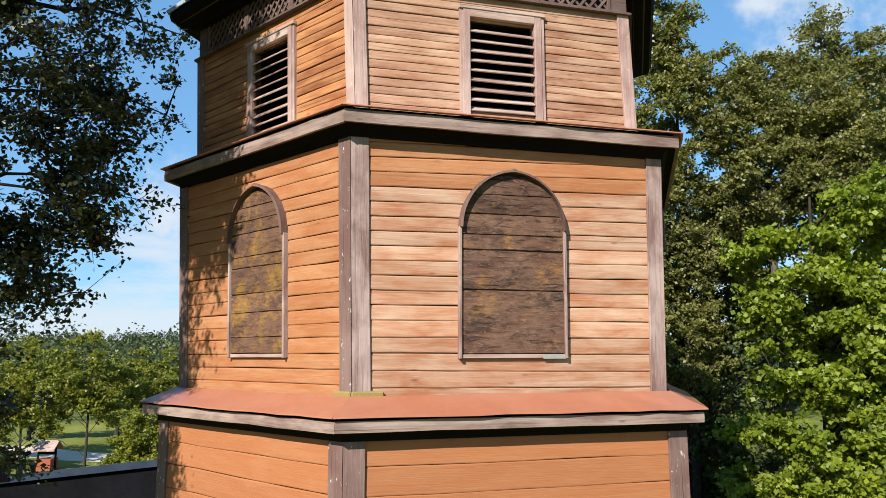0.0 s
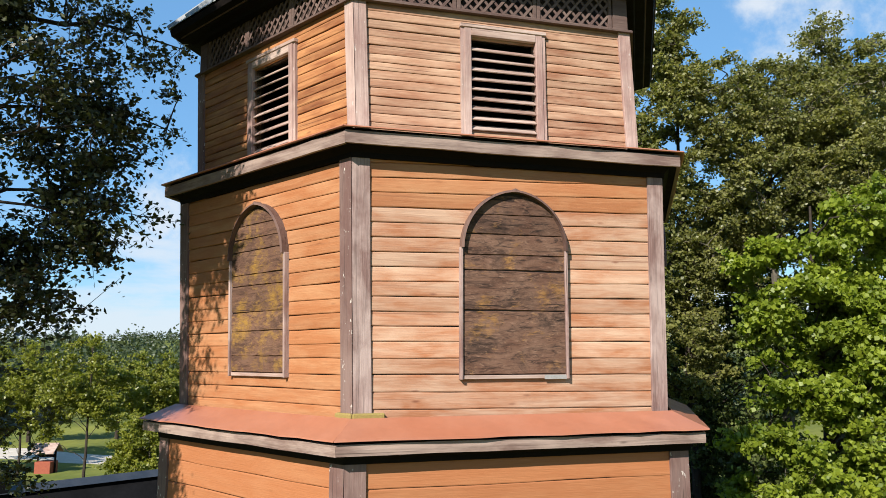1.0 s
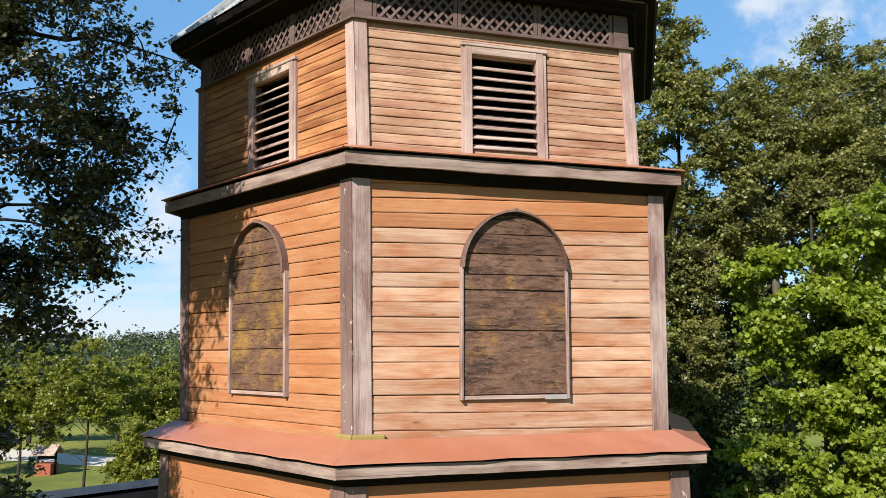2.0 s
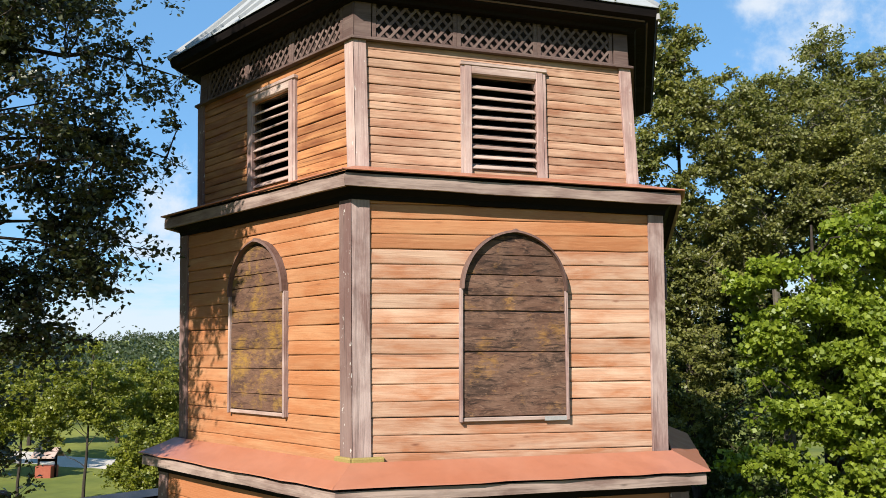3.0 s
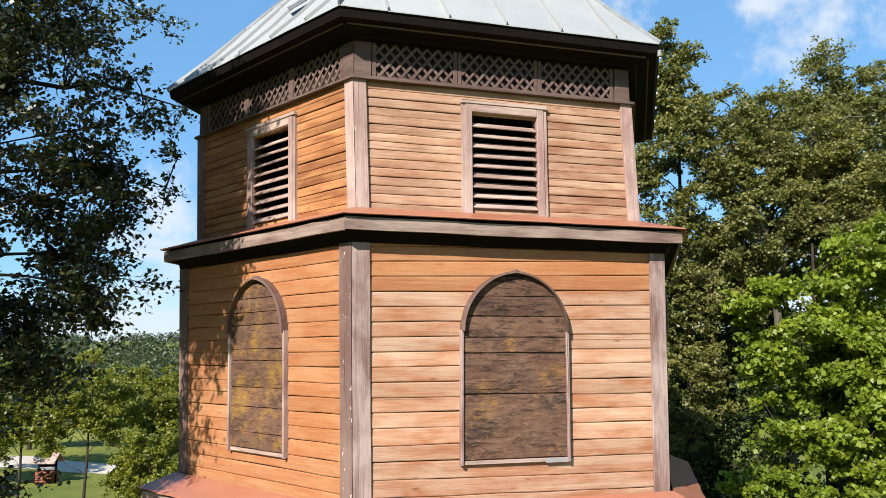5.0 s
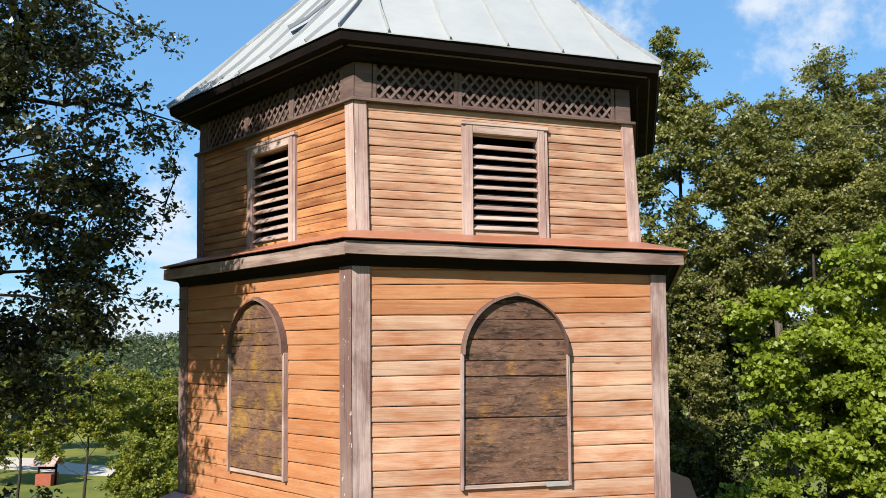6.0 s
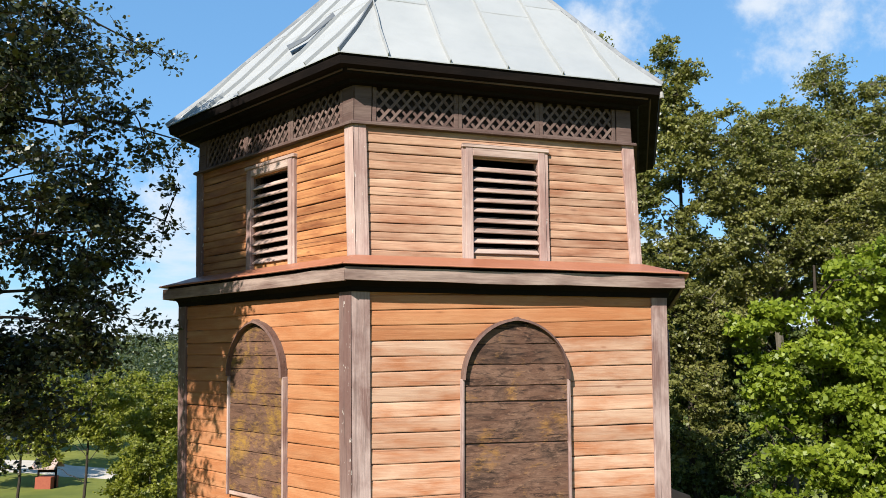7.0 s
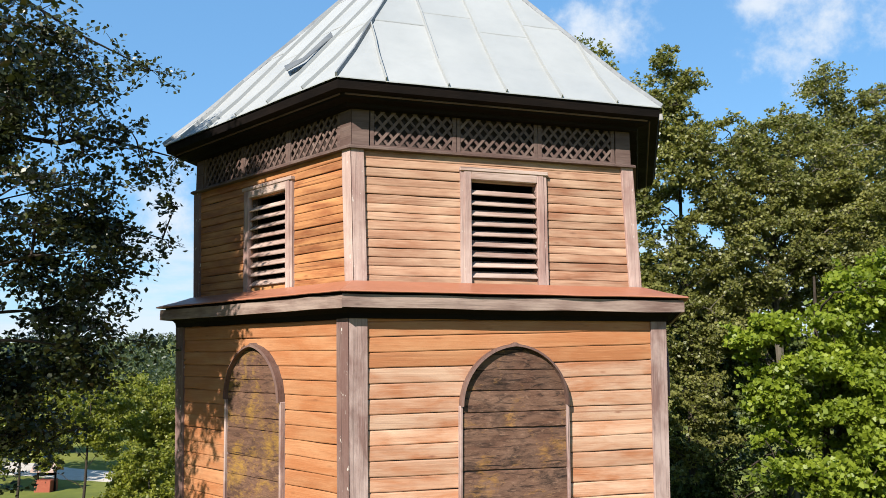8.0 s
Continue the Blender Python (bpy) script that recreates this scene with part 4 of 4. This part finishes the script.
tree((4.9, 8.4), 9.0, [(4.6, 8.2, Z + 0.6, 1.5, 1.0, 1.6), (5.6, 7.6, Z + 1.6, 1.5, 1.0, 1.6), (4.3, 7.0, Z - 1.2, 1.2, 1.0, 1.5), (6.6, 7.2, Z + 0.2, 1.6, 1.0, 2.0), (4.7, 8.2, Z + 2.6, 0.9, 0.8, 1.0)],
     360, 48000, 0.09, LEAF_SHRUB, BARK, "dark shaded lime tree among the ashes", 30, 0.36, 0.16, 0.05, gap=0.0)
for x, y, h, r, seed in ((5.42, 1.1, 4.25, 0.80, 24), (5.5, 4.1, 2.9, 0.7, 27), (4.75, 4.5, 2.5, 0.65, 28)):
    tagged(tree((x, y), h, [(x, y, h * 0.52, r, r, h * 0.5), (x, y, h * 0.3, r * 1.1, r * 1.1, h * 0.3)], 130, 20000, 0.07, LEAF_THUJA, BARK, "yellow-green upright thuja bush" if h > 4 else "low yellow-green thuja bush", seed, 0.22, 0.07, -0.1, hollow=0.55, name="bush"), group="thuja bushes by the trees")
tree((3.3, 9.2), 13.2, [(3.25, 9.2, Z + 7.95, 0.75, 0.75, 1.05), (3.25, 9.2, Z + 7.95, 0.75, 0.75, 1.05), (3.55, 9.2, Z + 7.3, 0.8, 0.7, 1.0), (3.3, 9.2, Z + 4.6, 1.5, 1.5, 2.4), (3.0, 9.4, Z + 1.5, 1.7, 1.5, 2.4)], 200, 26000, 0.09, LEAF_OLIVE, BARK, "tall ash tree standing behind the tower", 25, 0.38, 0.18, 0.05)
tree((12.6, 11.0), 13.5, [(12.6, 11.0, Z + 4.0, 3.4, 3.0, 5.0)], 160, 16000, 0.18, LEAF_OLIVE, BARK, "broad ash tree at the churchyard's edge", 26, 0.6, 0.25, 0.05)

for x, y, h, r, seed in ((3.9, 7.6, 4.4, 1.5, 61), (6.2, 9.6, 4.8, 2.0, 62), (9.6, 7.2, 4.2, 1.9, 63), (2.6, 10.6, 4.2, 1.9, 64), (5.2, 6.6, 3.6, 1.3, 65)):
    tagged(tree((x, y), h, [(x, y, h * 0.55, r, r, h * 0.46), (x, y, h * 0.3, r, r, h * 0.3)], 100, 13000, 0.10, LEAF_SHRUB, BARK, "dense dark green shrub under the trees", seed, 0.36, 0.07, 0.0, hollow=0.4, name="bush"), group="shrubs under the trees")

# fruit trees and willows down the slope
mid = ((-30.5, 46, 6.8, 4.0, 32), (-18.4, 46, 6.4, 3.8, 33), (-34.5, 58, 6.8, 4.2, 34), (-28.0, 60, 6.8, 4.2, 35), (-22.0, 60, 6.4, 4.0, 36),
       (-16.5, 57, 6.2, 3.8, 38), (-15.6, 38.0, 5.6, 3.0, 52), (-28.8, 40.5, 6.0, 3.2, 53))
for x, y, h, r, seed in mid:
    g = ground_z(x, y)
    tagged(tree((x, y), h, [(x, y, g + h * 0.66, r * 0.8, r * 0.8, h * 0.36), (x + r * 0.3, y - r * 0.2, g + h * 0.56, r * 0.6, r * 0.6, h * 0.26)], 90, 9000, 0.30, LEAF_WILLOW, BARK,
         "rounded light green willow on the slope", seed, 0.80, 0.20, 0.1, hollow=0.45), group="willows on the slope")
for x, y, h, r, seed in ((-15.6, 33.5, 3.2, 1.9, 41), (-12.0, 31.0, 3.4, 1.9, 42), (-11.0, 22.2, 3.7, 1.5, 43)):
    g = ground_z(x, y)
    tagged(tree((x, y), h, [(x, y, g + h * 0.55, r, r, h * 0.45)], 80, 16000, 0.13, LEAF_WILLOW, PALEBARK, "low fruit tree with a leaning stem", seed, 0.45, 0.09, 0.1, name="fruit_tree"), group="fruit trees")

for x, y, top, r, seed in ((-14.4, 23.6, 5.6, 1.95, 54), (-17.6, 24.8, 5.4, 2.1, 55), (-12.4, 26.0, 4.9, 1.7, 56), (-10.6, 27.5, 4.8, 1.7, 57), (-20.6, 27.0, 5.3, 2.0, 58)):
    g = ground_z(x, y)
    h = top - g
    tagged(tree((x + 0.25, y), h, [(x, y, g + h * 0.74, r * 0.9, r * 0.9, h * 0.25), (x - r * 0.45, y, g + h * 0.58, r * 0.6, r * 0.6, h * 0.18), (x + r * 0.5, y - 0.2, g + h * 0.60, r * 0.55, r * 0.55, h * 0.20)], 130, 19000, 0.12, LEAF_WILLOW, BARK,
         "rounded light green willow with a bare forking stem", seed, 0.40, 0.08, 0.1, hollow=0.30, gap=-0.05), group="willows behind the shed")

# far woods: one joined mass of tree crowns over the hill
gen = np.random.default_rng(77)


def wood_belt(count, near, far, per, size, tall):
    pts = []
    for i in range(count):
        ang = gen.uniform(math.radians(48), math.radians(150))
        d = near + (far - near) * gen.uniform() ** 1.4
        x, y = d * math.cos(ang), d * math.sin(ang)
        h = gen.uniform(4.5, 11.0) + tall
        r = h * gen.uniform(0.26, 0.42)
        v = gen.normal(size=(per, 3))
        v /= np.linalg.norm(v, axis=1)[:, None]
        v[:, 2] = np.where(v[:, 2] > 0, v[:, 2] ** 1.3, v[:, 2])
        pts.append(np.array([x, y, ground_z(x, y) + h * 0.52]) + v * np.array([r, r, h * 0.5]) * gen.uniform(0.6, 1.05, (per, 1)))
    return leaves_mesh("far_woods", np.concatenate(pts), size, gen)


me = wood_belt(260, 86, 210, 460, 0.50, 1.0)
me.materials.append(LEAF_FAR)
tagged(new("near_woods", me), "dark mixed woods below the hillside", "woods", kind="stuff")
me = wood_belt(1700, 200, 1000, 70, 1.7, 0.0)
me.materials.append(LEAF_FAR)
tagged(new("far_woods", me), "dark mixed woods on the far hillside", "woods", kind="stuff")

# ---- buildings and things on the slope ----
# a low dark-roofed building close behind the tower, in the shade of the big tree
barn = tagged(empty("shed", (-4.55, 4.6, 0)), "low shed with a dark roof, tree shade in its colour", "shed")
L0, L1, RID, EAV, HW = -4.6, 4.4, 2.86, 1.5, 1.9
turn = Matrix.Rotation(radians(46), 4, "Z")
bm = bmesh.new()
slab(bm, (L0 + 0.3, -HW + 0.3, -1.0), (L1 - 0.3, HW - 0.3, EAV - 0.1))
part("wall", bm, DARKWOOD, barn, m=turn)
v = []
for x in (L0, L1):
    v += [(x, -HW, EAV - 0.2), (x, 0, RID), (x, HW, EAV - 0.2), (x, HW, EAV - 0.3), (x, 0, RID - 0.1), (x, -HW, EAV - 0.3)]
piece("roof", v, [(0, 6, 7, 1), (1, 7, 8, 2), (3, 9, 10, 4), (4, 10, 11, 5), (0, 5, 11, 6), (2, 8, 9, 3), (0, 1, 4, 5), (1, 2, 3, 4), (6, 11, 10, 7), (7, 10, 9, 8)], DARKROOF, barn, m=turn)
v = []
for x in (L0, L1):
    v += [(x, -0.16, RID - 0.055), (x, 0, RID + 0.03), (x, 0.16, RID - 0.055), (x, 0, RID + 0.01)]
piece("ridge_cap", v, [(0, 4, 5, 1), (1, 5, 6, 2), (2, 6, 7, 3), (3, 7, 4, 0), (0, 1, 2, 3), (7, 6, 5, 4)], RIDGETIN, barn, "dull tin ridge cap", m=turn)
for a, b in ((-2.16, -1.94),):
    bm = bmesh.new()
    slab(bm, (a, -0.14, RID - 0.3), (b, 0.14, RID + 0.25), 0.02)
    part("chimney", bm, DARKROOF, barn, m=turn)

# roofed draw well with a red box
wx, wy = -24.6, 41.5
gz = ground_z(wx, wy)
well = tagged(empty("draw_well", (wx, wy, gz)), "roofed draw well with a red-painted box", "well")
well.scale = (0.82, 0.82, 0.82)
bm = bmesh.new()
slab(bm, (-0.6, -0.6, -0.2), (0.6, 0.6, 0.85), 0.03)
part("well_box", bm, REDPAINT, well, "red-painted plank box")
for sx in (-1, 1):
    bm = bmesh.new()
    slab(bm, (sx * 0.66 - 0.06, -0.06, -0.1), (sx * 0.66 + 0.06, 0.06, 2.0), 0.01)
    part("post", bm, DARKWOOD, well)
bm = bmesh.new()
bmesh.ops.create_cone(bm, cap_ends=True, segments=10, radius1=0.11, radius2=0.11, depth=1.3, matrix=Matrix.Translation((0, 0, 1.25)) @ Matrix.Rotation(radians(90), 4, "Y"))
part("windlass", bm, DARKWOOD, well)
v = []
for x in (-1.05, 1.05):
    v += [(x * 0.85, -0.8, 1.55), (x * 0.85, 0, 2.2), (x * 0.85, 0.8, 1.55), (x * 0.85, 0.8, 1.45), (x * 0.85, 0, 2.1), (x * 0.85, -0.8, 1.45)]
piece("roof", v, [(0, 6, 7, 1), (1, 7, 8, 2), (3, 9, 10, 4), (4, 10, 11, 5), (0, 5, 11, 6), (2, 8, 9, 3), (0, 1, 4, 5), (1, 2, 3, 4), (6, 11, 10, 7), (7, 10, 9, 8)], FRAMEFLAT, well)

# small white house half hidden behind the trees
hx, hy = -24.0, 72.0
gz = ground_z(hx, hy)
house = tagged(empty("house", (hx, hy, gz)), "small white plastered house behind trees", "house")
bm = bmesh.new()
slab(bm, (-4, -3, -0.5), (4, 3, 2.7))
part("wall", bm, WHITEWALL, house)
v = []
for x in (-4.4, 4.4):
    v += [(x, -3.4, 2.5), (x, 0, 4.6), (x, 3.4, 2.5), (x, 3.4, 2.35), (x, 0, 4.45), (x, -3.4, 2.35)]
piece("roof", v, [(0, 6, 7, 1), (1, 7, 8, 2), (3, 9, 10, 4), (4, 10, 11, 5), (0, 5, 11, 6), (2, 8, 9, 3), (0, 1, 4, 5), (1, 2, 3, 4), (6, 11, 10, 7), (7, 10, 9, 8)], SEAM, house)
